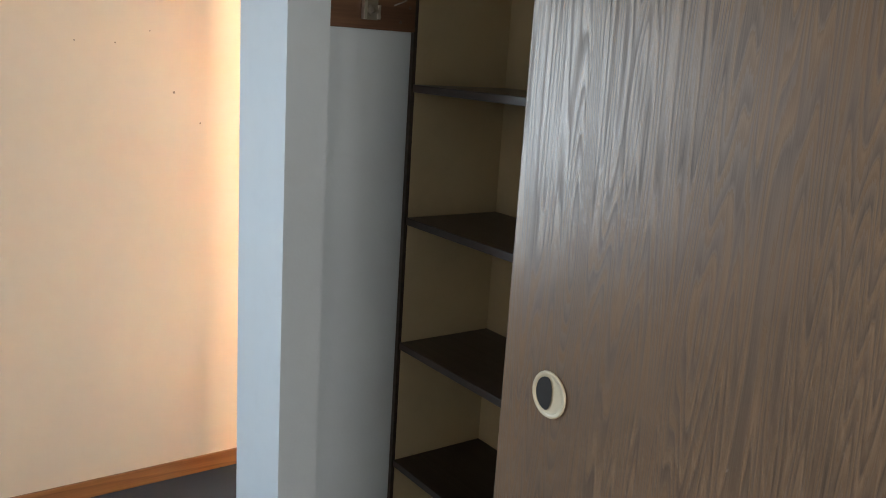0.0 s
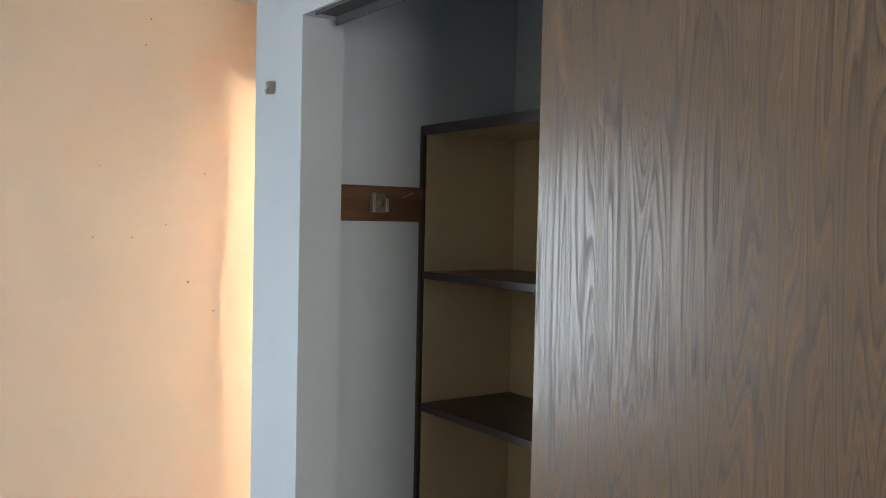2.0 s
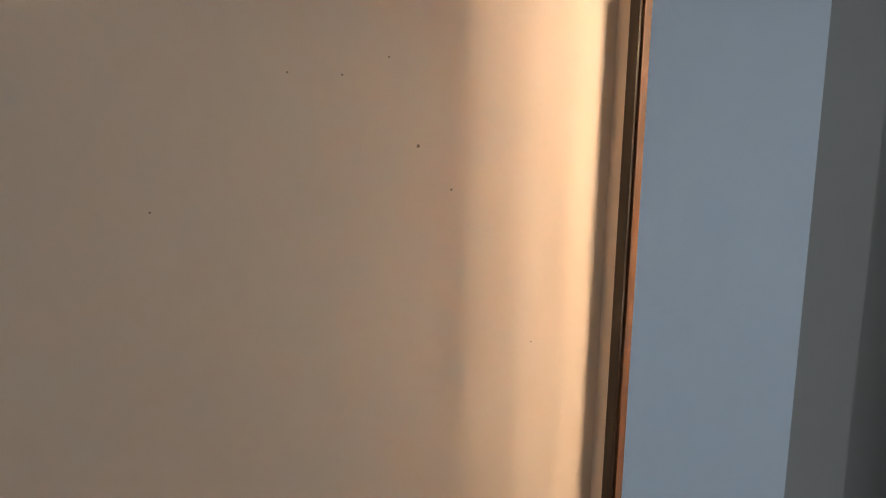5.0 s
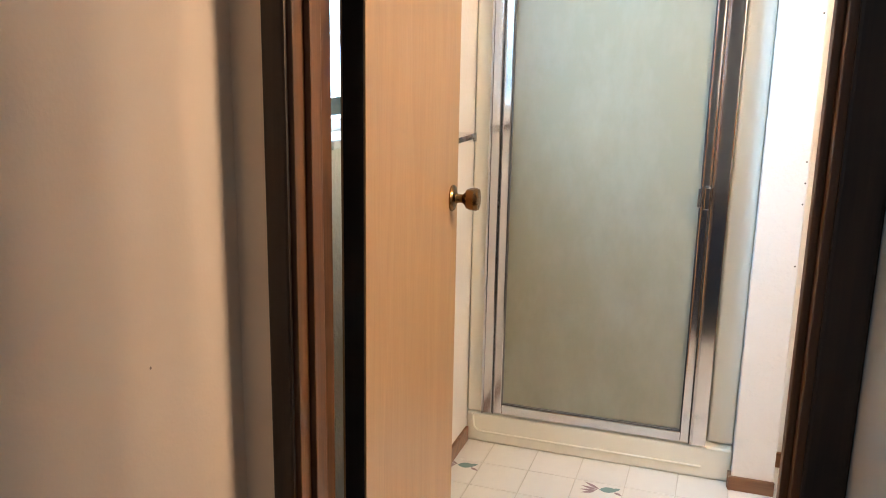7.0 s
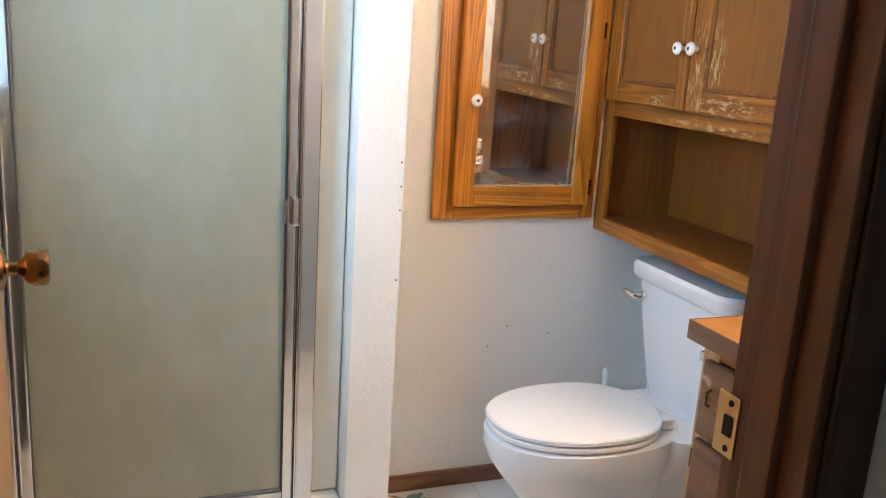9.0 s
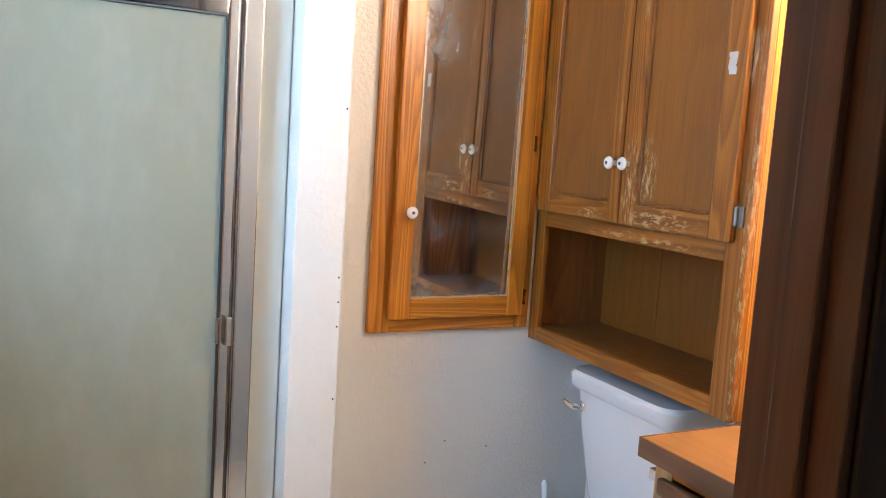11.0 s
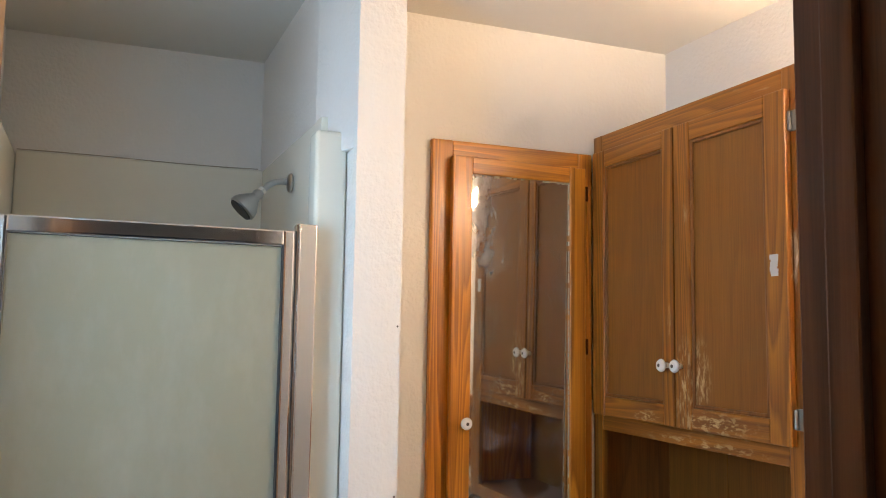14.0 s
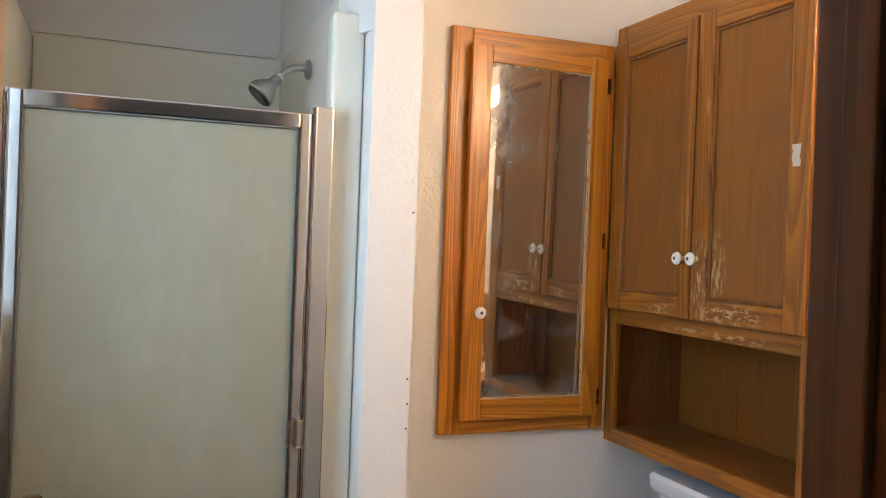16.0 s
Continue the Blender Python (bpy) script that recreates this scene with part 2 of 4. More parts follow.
def make_mirror():
    m, nt, b = nodes_of("worn_mirror", 0.03, 1.0)
    v = coords(nt)
    sep = nt.nodes.new("ShaderNodeSeparateXYZ")
    nt.links.new(v, sep.inputs[0])
    smear = tex(nt, coords(nt, (1, 1, 0.6)), 17, 7, 0.68, 0.4)
    edge = math_node(nt, "ABSOLUTE", math_node(nt, "DIVIDE", math_node(nt, "SUBTRACT", sep.outputs[0], 1.36), 0.18))
    low = math_node(nt, "MAXIMUM", math_node(nt, "SUBTRACT", 1.0, math_node(nt, "DIVIDE", math_node(nt, "SUBTRACT", sep.outputs[2], 0.938), 0.12)), 0.0)
    f = math_node(nt, "ADD", smear, math_node(nt, "MULTIPLY", edge, 0.13))
    f = math_node(nt, "ADD", f, math_node(nt, "MULTIPLY", low, 0.14))
    # cloudy upper left: hazy glow of the lamp's reflection painted into the mask
    dx = math_node(nt, "DIVIDE", math_node(nt, "SUBTRACT", sep.outputs[0], 1.20), 0.11)
    dz = math_node(nt, "DIVIDE", math_node(nt, "SUBTRACT", sep.outputs[2], 1.72), 0.20)
    r2 = math_node(nt, "ADD", math_node(nt, "MULTIPLY", dx, dx), math_node(nt, "MULTIPLY", dz, dz))
    f = math_node(nt, "ADD", f, math_node(nt, "MULTIPLY", math_node(nt, "MAXIMUM", math_node(nt, "SUBTRACT", 1.0, r2), 0.0), 0.2))
    mask = ramp(nt, f, [(0.58, (0.02, 0.02, 0.02)), (0.86, (0.42, 0.42, 0.42))])
    b.inputs["Base Color"].default_value = (0.66, 0.64, 0.58, 1)
    haze = nt.nodes.new("ShaderNodeBsdfDiffuse")
    haze.inputs["Color"].default_value = (0.55, 0.56, 0.57, 1)
    mx = nt.nodes.new("ShaderNodeMixShader")
    nt.links.new(mask, mx.inputs[0])
    nt.links.new(b.outputs[0], mx.inputs[1])
    nt.links.new(haze.outputs[0], mx.inputs[2])
    nt.links.new(mx.outputs[0], nt.nodes["Material Output"].inputs[0])
    return m


def make_frosted():
    m, nt, b = nodes_of("obscure_shower_glass", 0.28)
    v = coords(nt, (1, 1, 0.5))
    sep = nt.nodes.new("ShaderNodeSeparateXYZ")
    nt.links.new(coords(nt), sep.inputs[0])
    low = math_node(nt, "MAXIMUM", math_node(nt, "SUBTRACT", 1.0, math_node(nt, "DIVIDE", math_node(nt, "SUBTRACT", sep.outputs[2], 0.15), 0.55)), 0.0)
    scum = ramp(nt, math_node(nt, "ADD", tex(nt, v, 11, 5, 0.6), math_node(nt, "MULTIPLY", low, 0.2)), [(0.45, (0, 0, 0)), (0.95, (1, 1, 1))])
    col = mixc(nt, scum, (0.47, 0.46, 0.34), (0.57, 0.56, 0.455))
    nt.links.new(col, b.inputs["Base Color"])
    bump(nt, b, tex(nt, coords(nt), 260, 2), 0.25, 0.001)
    tr = nt.nodes.new("ShaderNodeBsdfTranslucent")
    nt.links.new(col, tr.inputs["Color"])
    mx = add(nt, "ShaderNodeMixShader", Fac=0.45)
    nt.links.new(b.outputs[0], mx.inputs[1])
    nt.links.new(tr.outputs[0], mx.inputs[2])
    nt.links.new(mx.outputs[0], nt.nodes["Material Output"].inputs[0])
    return m


def make_glass(name):
    m, nt, b = nodes_of(name, 0.02)
    b.inputs["Transmission Weight"].default_value = 1.0
    b.inputs["IOR"].default_value = 1.45
    return m


def make_lamp(name, c, s):
    m, nt, b = nodes_of(name, 0.4)
    b.inputs["Emission Color"].default_value = (*c, 1)
    b.inputs["Emission Strength"].default_value = s
    return m


MIRROR, FROSTED, GLASS = make_mirror(), make_frosted(), make_glass("clear_window_glass")
BULB = make_lamp("warm_globe_bulb", (1.0, 0.74, 0.49), BULB_S)

# ---- mesh helpers ----
ORIGIN = {}


def add_box(bm, x0, x1, y0, y1, z0, z1, bev=0.0, seg=2):
    vs = [bm.verts.new((x, y, z)) for z in (z0, z1) for y in (y0, y1) for x in (x0, x1)]
    fs = [bm.faces.new([vs[i] for i in f]) for f in ((0, 2, 3, 1), (4, 5, 7, 6), (0, 1, 5, 4), (2, 6, 7, 3), (0, 4, 6, 2), (1, 3, 7, 5))]
    if bev > 0:
        es = list({e for f in fs for e in f.edges})
        bmesh.ops.bevel(bm, geom=es, offset=bev, segments=seg, affect="EDGES", profile=0.6)
    return bm


def box(x0, x1, y0, y1, z0, z1, bev=0.003, seg=2):
    return add_box(bmesh.new(), x0, x1, y0, y1, z0, z1, bev, seg)


def loft(rings, cap=True):
    bm = bmesh.new()
    rs = [[bm.verts.new(p) for p in r] for r in rings]
    n = len(rs[0])
    for a, b in zip(rs, rs[1:]):
        for i in range(n):
            bm.faces.new((a[i], a[(i + 1) % n], b[(i + 1) % n], b[i]))
    if cap:
        bm.faces.new(list(reversed(rs[0])))
        bm.faces.new(rs[-1])
    bmesh.ops.recalc_face_normals(bm, faces=bm.faces[:])
    return bm


def lathe(profile, at, axis, n=24, cap=True):
    """Turned shape: profile of (radius, height) along axis from the point at."""
    q = Vector((0, 0, 1)).rotation_difference(Vector(axis)).to_matrix()
    rings = []
    for r, h in profile:
        rings.append([Vector(at) + q @ Vector((max(r, 1e-4) * math.cos(2 * math.pi * i / n), max(r, 1e-4) * math.sin(2 * math.pi * i / n), h)) for i in range(n)])
    return loft(rings, cap)


def tube(points, r, n=12):
    pts = [Vector(p) for p in points]
    rings = []
    for i, p in enumerate(pts):
        d = (pts[min(i + 1, len(pts) - 1)] - pts[max(i - 1, 0)]).normalized()
        q = Vector((0, 0, 1)).rotation_difference(d).to_matrix()
        rr = r[i] if isinstance(r, (list, tuple)) else r
        rings.append([p + q @ Vector((rr * math.cos(2 * math.pi * k / n), rr * math.sin(2 * math.pi * k / n), 0)) for k in range(n)])
    return loft(rings)


def finish(name, bm, mat, smooth=False):
    me = bpy.data.meshes.new(name)
    bm.to_mesh(me)
    bm.free()
    me.materials.append(mat)
    if smooth:
        me.polygons.foreach_set("use_smooth", [True] * len(me.polygons))
        me.set_sharp_from_angle(angle=radians(38))
    return me


def thing(name, base, label, category, group="", kind=""):
    ob = new(name)
    ob.empty_display_size = 0.05
    ob.location = base
    ORIGIN[ob.name] = Vector(base)
    return tagged(ob, label, category, group, kind)


def part(name, bm, mat, parent, label="", smooth=False):
    o = ORIGIN[parent.name]
    bmesh.ops.translate(bm, verts=bm.verts[:], vec=-o)
    ob = new(name, finish(name, bm, mat, smooth))
    ob.parent = parent
    ORIGIN[ob.name] = o
    return tagged(ob, label)


def single(name, bm, mat, label, category, group="", kind="", smooth=False):
    """A thing of one mesh, with its origin at its own base."""
    lo = [min(v.co[i] for v in bm.verts) for i in range(3)]
    hi = [max(v.co[i] for v in bm.verts) for i in range(3)]
    base = Vector(((lo[0] + hi[0]) / 2, (lo[1] + hi[1]) / 2, lo[2]))
    bmesh.ops.translate(bm, verts=bm.verts[:], vec=-base)
    ob = new(name, finish(name, bm, mat, smooth))
    ob.location = base
    ORIGIN[ob.name] = base
    return tagged(ob, label, category, group, kind)


def structure(name, boxes, mat, label, category, bev=0.0):
    bm = bmesh.new()
    for b in boxes:
        add_box(bm, *b, bev)
    ob = new(name, finish(name, bm, mat))
    ORIGIN[ob.name] = Vector((0, 0, 0))
    return tagged(ob, label, category, kind="structure")


# ---- setting ----
H = 2.288
HS = 2.340
HB = 2.334
structure("floor_bedroom", [(-0.12, 5.8, -4.6, 0.05, -0.1, 0.0)], CARPET, "dark blue-grey carpet of bedroom and hall", "floor")
structure("subfloor_bath", [(-0.2, 2.0, 0.05, 2.6, -0.1, -0.0018)], GROUT, "beige grout under the tiled bathroom floor", "floor")
structure("ceiling_bedroom", [(-0.12, 5.8, -4.6, 0.06, HB, HB + 0.1)], CEILING, "sprayed popcorn ceiling of the bedroom", "ceiling")
structure("ceiling_bath", [(-0.2, 2.0, 0.06, 1.463, H, H + 0.1), (0.80, 2.0, 1.463, 2.6, H, H + 0.1), (-0.2, 0.80, 1.463, 2.6, HS, HS + 0.1)], BATHCEIL, "smooth off-white bathroom ceiling", "ceiling")
structure("wall_hall", [(-0.12, 0.0, -1.8, 0.0, 0, HB), (-0.12, 0.0, -4.5, -3.1, 0, HB), (-0.12, 0.0, -3.1, -1.8, 0, 0.70), (-0.12, 0.0, -3.1, -1.8, 1.90, HB)], CREAM, "cream painted wall with nail holes", "wall")
structure("wall_bedroom_south", [(-0.12, 5.7, -4.6, -4.5, 0, HB)], CREAM, "cream bedroom wall", "wall")
# the gap in this wall is invented, for the east fill lamp
structure("wall_bedroom_east", [(5.6, 5.7, -4.5, -2.4, 0, HB), (5.6, 5.7, -1.4, 0.0, 0, HB), (5.6, 5.7, -2.4, -1.4, 0, 0.85), (5.6, 5.7, -2.4, -1.4, 2.05, HB)], CREAM, "cream bedroom side wall with an added, unseen window opening", "wall")
# the wall with the bathroom door
DX0, DX1, DZ = 0.084, 0.829, 2.055
structure("wall_hall_end", [(-0.12, DX0, 0.0, 0.117, 0, HB)], CREAM, "cream wall strip beside the bathroom doorway", "wall")
structure("wall_bath_door", [(DX1, 5.7, 0.0, 0.117, 0, HB), (DX0, DX1, 0.0, 0.117, DZ, HB)], BLUEWHITE, "pale painted wall round the bathroom doorway", "wall")
# the closet
structure("wall_closet_end", [(0.875, 1.030, -0.575, 0.0, 0, HB)], BLUEWHITE, "pale blue-white closet end wall", "wall")
structure("wall_closet_front", [(0.875, 1.130, -0.675, -0.575, 0, HB), (1.130, 2.85, -0.675, -0.575, 2.037, HB), (2.85, 5.6, -0.675, -0.575, 0, HB)], BLUEWHITE, "pale blue-white wall round the closet opening", "wall")
structure("wall_closet_far_end", [(2.85, 2.95, -0.575, 0.0, 0, HB)], BLUEWHITE, "pale closet end wall", "wall")
# the bathroom
BL = -0.075
structure("wall_bath_left", [(BL - 0.13, BL, 0.117, 0.47, 0, H), (BL - 0.13, BL, 1.15, 2.6, 0, HS), (BL - 0.13, BL, 0.47, 1.15, 0, 1.12), (BL - 0.13, BL, 0.47, 1.15, 2.03, H)], BATHWALL, "textured white bathroom wall with a window opening", "wall")
structure("wall_bath_back", [(0.80, 1.95, 1.672, 1.78, 0, H)], BATHWALL, "textured warm white wall with a mirror cabinet", "wall")
structure("wall_bath_right", [(1.85, 1.95, 0.117, 1.672, 0, H)], BATHWALL, "textured warm white wall behind the toilet", "wall")
structure("wall_shower_side", [(0.792, 0.914, 1.463, 1.672, 0, H), (0.792, 0.80, 1.672, 2.45, 0, HS)], BATHWALL, "white painted wall end beside the shower", "wall", 0.003)
structure("wall_shower_back", [(BL, 0.787, 2.46, 2.56, 0, HS)], BATHWALL, "off-white wall above the shower stall", "wall")
sl = loft([[(0.792, 1.47, z), (0.792, 2.46, z), (0.737, 2.46, z), (0.737, 1.66, z)] for z in (1.85, HS)])
sl_ob = new("wall_shower_upper", finish("wall_shower_upper", sl, BATHWALL))
tagged(sl_ob, "white wall above the shower stall side", "wall", kind="structure")
# trim of the setting
structure("baseboard_hall", [(0.0, 0.012, -4.5, -0.0, 0, 0.062)], BASEORANGE, "orange-brown wooden baseboard", "baseboard", 0.003)
structure("baseboard_bath_back", [(0.914, 1.85, 1.660, 1.672, 0, 0.052)], BASEB, "brown wooden baseboard", "baseboard", 0.003)
structure("baseboard_shower_side", [(0.784, 0.918, 1.451, 1.463, 0, 0.045)], BASEB, "brown wooden baseboard on the wall end", "baseboard", 0.003)
structure("baseboard_shower_side_return", [(0.781, 0.792, 1.463, 1.497, 0, 0.045)], BASEB, "brown wooden baseboard on the wall end", "baseboard", 0.003)
structure("baseboard_bath_left", [(BL, BL + 0.011, 0.12, 1.497, 0, 0.052)], BASEB, "brown wooden baseboard", "baseboard", 0.003)


def door_frame():
    t = thing("door_frame", (0.46, 0.05, 0), "dark brown wooden door frame of the bathroom doorway", "door frame", kind="structure")
    part("jamb", box(DX0, DX0 + 0.018, -0.002, 0.119, 0, 2.037, 0.002), JAMB, t, "red-brown jamb")
    j = part("jamb", box(DX1 - 0.018, DX1, -0.002, 0.105, 0, 2.037, 0.002), JAMB, t, "red-brown jamb")
    part("head_jamb", box(DX0, DX1, -0.002, 0.119, 2.037, 2.055, 0.002), JAMB, t)
    for x0, x1 in ((DX0 + 0.018, DX0 + 0.029), (DX1 - 0.029, DX1 - 0.018)):
        part("stop", box(x0, x1, 0.030, 0.066, 0, 2.037, 0.003), JAMB, t, "red-brown stop")
    part("head_stop", box(DX0 + 0.029, DX1 - 0.029, 0.030, 0.066, 2.026, 2.037, 0.003), CASING, t)
    for y0, y1, xr in ((-0.011, -0.002, DX1 - 0.008), (0.119, 0.133, DX1 + 0.014)):
        for x0, x1 in ((0.056, DX0 + 0.010), (xr, 0.8742)):
            c = part("casing", box(x0, x1, y0, y1, 0, 2.09, 0.005), CASING, t, "dark brown casing")
        part("head_casing", box(DX0 + 0.011, xr - 0.001, y0, y1, 2.046, 2.09, 0.005), CASING, t)
    # brass strike plate with its latch hole and screws
    xs = DX1 - 0.018
    p = part("strike_plate", box(xs - 0.002, xs + 0.001, 0.088, 0.1185, 0.934, 0.997, 0.001), BRASSLIGHT, t, "worn brass strike plate")
    # plate is not cut: a raised near-black block gives the latch hole's shade
    part("latch_hole_shade", box(xs - 0.004, xs - 0.0015, 0.094, 0.106, 0.955, 0.976, 0.001), DARKHOLE, p)
    for z in (0.942, 0.989):
        part("screw", lathe([(0.0035, 0), (0.0035, 0.001), (0.002, 0.0018)], (xs - 0.002, 0.099, z), (-1, 0, 0), 10), DARKHOLE, p)
    return t


door_frame()


def bath_door():
    t = thing("bathroom_door", (0.13, 0.14, 0.012), "pale birch flush door standing open into the bathroom", "door")
    a = Matrix.Rotation(radians(4.9), 4, "Z")
    piv = Vector((0.112, 0.134, 0))

    def turn(bm):
        for v in bm.verts:
            v.co = piv + a @ (v.co - piv)
        return bm
    x0, x1, y0, y1 = 0.110, 0.152, 0.134, 0.806
    part("leaf_skin", turn(box(x1 - 0.004, x1, y0 + 0.001, y1, 0.012, 2.03, 0.001)), DOORSKIN, t, "pale birch skin")
    part("leaf_skin", turn(box(x0, x0 + 0.004, y0 + 0.001, y1, 0.012, 2.03, 0.001)), DOORSKIN, t)
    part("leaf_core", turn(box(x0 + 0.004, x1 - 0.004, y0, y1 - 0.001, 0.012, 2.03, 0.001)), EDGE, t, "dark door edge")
    for z in (0.2, 1.76):
        part("hinge", turn(lathe([(0.006, 0), (0.0065, 0.004), (0.0065, 0.084), (0.006, 0.088)], (x0 - 0.004, y0 - 0.004, z), (0, 0, 1), 12)), BRASS, t, "dull brass hinge")
    ky, kz = 0.745, 0.972
    for s, xx in ((1, x1), (-1, x0)):
        part("knob", turn(lathe([(0.030, 0), (0.031, 0.003), (0.027, 0.008), (0.013, 0.011), (0.010, 0.016), (0.010, 0.026), (0.014, 0.031), (0.022, 0.036), (0.0255, 0.044), (0.0265, 0.058), (0.024, 0.064), (0.016, 0.066), (0.0, 0.066)], (xx, ky, kz), (s, 0, 0), 28)), BRASS, t, "aged brass door knob", True)


bath_door()


def bath_window():
    t = thing("bathroom_window", (BL - 0.10, 0.81, 1.12), "white vinyl window with a deep sill in the bathroom wall", "window", kind="structure")
    xo = BL - 0.125
    for y0, y1, z0, z1 in ((0.47, 0.50, 1.12, 2.03), (1.12, 1.15, 1.12, 2.03), (0.50, 1.12, 1.12, 1.15), (0.50, 1.12, 2.0, 2.03), (0.50, 1.12, 1.58, 1.605)):
        part("window_frame", box(xo, xo + 0.05, y0, y1, z0, z1, 0.004), VINYL, t)
    for z0, z1 in ((1.15, 1.58), (1.605, 2.0)):
        g = part("pane", box(xo + 0.02, xo + 0.024, 0.50, 1.12, z0, z1, 0), GLASS, t, "clear glass pane")
        g.visible_shadow = False
    part("window_sill", box(BL - 0.075, BL + 0.015, 0.46, 1.16, 1.102, 1.122, 0.004), VINYL, t, "white painted sill")


bath_window()


def bedroom_window():
    t = thing("bedroom_window", (-0.06, -2.45, 0.70), "white vinyl bedroom window, unseen", "window", kind="structure")
    for y0, y1, z0, z1 in ((-3.1, -3.05, 0.70, 1.90), (-1.85, -1.8, 0.70, 1.90), (-3.05, -1.85, 0.70, 0.75), (-3.05, -1.85, 1.85, 1.90), (-2.47, -2.43, 0.75, 1.85)):
        part("window_frame", box(-0.11, -0.06, y0, y1, z0, z1, 0.004), VINYL, t)
    for y0, y1 in ((-3.05, -2.47), (-2.43, -1.85)):
        g = part("pane", box(-0.09, -0.086, y0, y1, 0.75, 1.85, 0), GLASS, t)
        g.visible_shadow = False


bedroom_window()


# unseen window, added only to house the east fill lamp
def bedroom_east_fill_window():
    t = thing("bedroom_window", (5.65, -1.9, 0.85), "white vinyl bedroom window, unseen", "window", kind="structure")
    for y0, y1, z0, z1 in ((-2.4, -2.35, 0.85, 2.05), (-1.45, -1.4, 0.85, 2.05), (-2.35, -1.45, 0.85, 0.9), (-2.35, -1.45, 2.0, 2.05)):
        part("window_frame", box(5.66, 5.70, y0, y1, z0, z1, 0.004), VINYL, t)
    g = part("pane", box(5.675, 5.679, -2.35, -1.45, 0.9, 2.0, 0), GLASS, t)
    g.visible_shadow = False


bedroom_east_fill_window()
single("ground", box(-40, 40, -45, 40, -0.7, -0.6, 0), plain("dry_grass_ground", (0.16, 0.17, 0.09), 0.9, None, 0.5), "dry grass ground outside the windows", "ground", kind="structure")


single("backdrop", box(-6.0, -5.95, -1.0, 9.0, -0.6, 6.0, 0), make_lamp("bright_hazy_sky", (0.60, 0.86, 1.0), 2.0), "bright hazy sky beyond the bathroom window", "backdrop", kind="structure")

# ---- closet ----
def sliding_door(name, x0, x1, y0, y1, label, pull):
    t = thing(name, ((x0 + x1) / 2, (y0 + y1) / 2, 0.012), label, "sliding door", "sliding closet doors")
    part("panel", box(x0, x1, y0, y1, 0.012, 2.020, 0.002), OAKDOOR, t)
    if pull:
        px, pz, yf = pull[0], pull[1], y0
        part("pull_rim", lathe([(0.028, -0.001), (0.033, 0.0), (0.035, 0.002), (0.034, 0.004), (0.031, 0.0045), (0.028, 0.003)], (px, yf, pz), (0, -1, 0), 32, False), CREAMPLASTIC, t, "cream recessed finger pull", True)
        part("pull_cup", lathe([(0.0, 0.0012), (0.020, 0.0012), (0.0275, 0.0022), (0.0285, 0.0035)], (px, yf, pz), (0, -1, 0), 32, False), CREAMPLASTIC, t, "", True)
        # no real hollow: a near-black disc over the cup paints its shade
        part("pull_painted_shade", loft([[(px - 0.005 + 0.022 * math.cos(a) * (0.5 if math.cos(a) > 0 else 1.0), yf - 0.0026 - k * 0.0003, pz + 0.025 * math.sin(a)) for a in (2 * math.pi * i / 20 for i in range(20))] for k in (0, 1)]), DARKHOLE, t, "flat dark disc painted as the shade in the finger pull")
    part("roller_bracket", box(x0 + 0.1, x0 + 0.16, y0 + 0.006, y1 - 0.006, 2.020, 2.032, 0.001), STEEL, t, "steel roller bracket")


sliding_door("oak_sliding_door", 1.884, 2.80, -0.655, -0.620, "grey-brown oak veneer sliding closet door, slid open", (1.99, 1.083))
sliding_door("oak_sliding_door", 1.93, 2.845, -0.613, -0.581, "grey-brown oak veneer sliding closet door, behind the other", None)

trk = thing("door_track", (2.02, -0.62, 2.01), "dented grey metal track under the closet header", "door track", kind="structure")
part("front_lip", box(1.175, 2.85, -0.668, -0.664, 2.029, 2.037, 0.001), TRACKGREY, trk)
part("top_plate", box(1.175, 2.85, -0.666, -0.578, 2.033, 2.037, 0.0005), TRACKGREY, trk)
part("middle_lip", box(1.175, 2.85, -0.618, -0.615, 2.014, 2.033, 0.0005), TRACKGREY, trk)


def shelf_unit():
    x0, x1, y0, y1, top = 1.0305, 1.98, -0.297, -0.003, 1.837
    t = thing("shelf_unit", ((x0 + x1) / 2, -0.14, 0), "empty dark-edged shelf unit with tan lining in the closet", "shelf unit")
    part("side_panel", box(x0, x0 + 0.017, y0 + 0.004, y1, 0, top, 0.001), SHELFTAN, t, "tan painted side")
    part("side_panel", box(x1 - 0.017, x1, y0 + 0.004, y1, 0, top, 0.001), SHELFTAN, t, "tan painted side")
    part("front_edge", box(x0, x0 + 0.015, y0 - 0.006, y0 + 0.004, 0, top, 0.0015), SHELFDARK, t, "dark edge strip")
    part("front_edge", box(x1 - 0.020, x1, y0 - 0.006, y0 + 0.004, 0, top, 0.0015), SHELFDARK, t, "dark edge strip")
    part("back_panel", box(x0 + 0.017, x1 - 0.017, y1 - 0.006, y1, 0.03, top, 0.0), SHELFTAN, t, "tan back panel")
    part("top_board", box(x0 + 0.017, x1 - 0.017, y0 + 0.004, y1 - 0.006, top - 0.019, top, 0.001), SHELFTAN, t, "tan top board")
    part("top_edge", box(x0 + 0.015, x1 - 0.020, y0 - 0.006, y0 + 0.004, top - 0.024, top, 0.0015), SHELFDARK, t, "dark edge strip")
    for z in (0.137, 0.473, 0.808, 1.142, 1.474):
        part("shelf", box(x0 + 0.0155, x1 - 0.020, y0 - 0.002, y1 - 0.006, z - 0.019, z, 0.0015), SHELFDARK, t, "dark walnut-stained shelf")


shelf_unit()


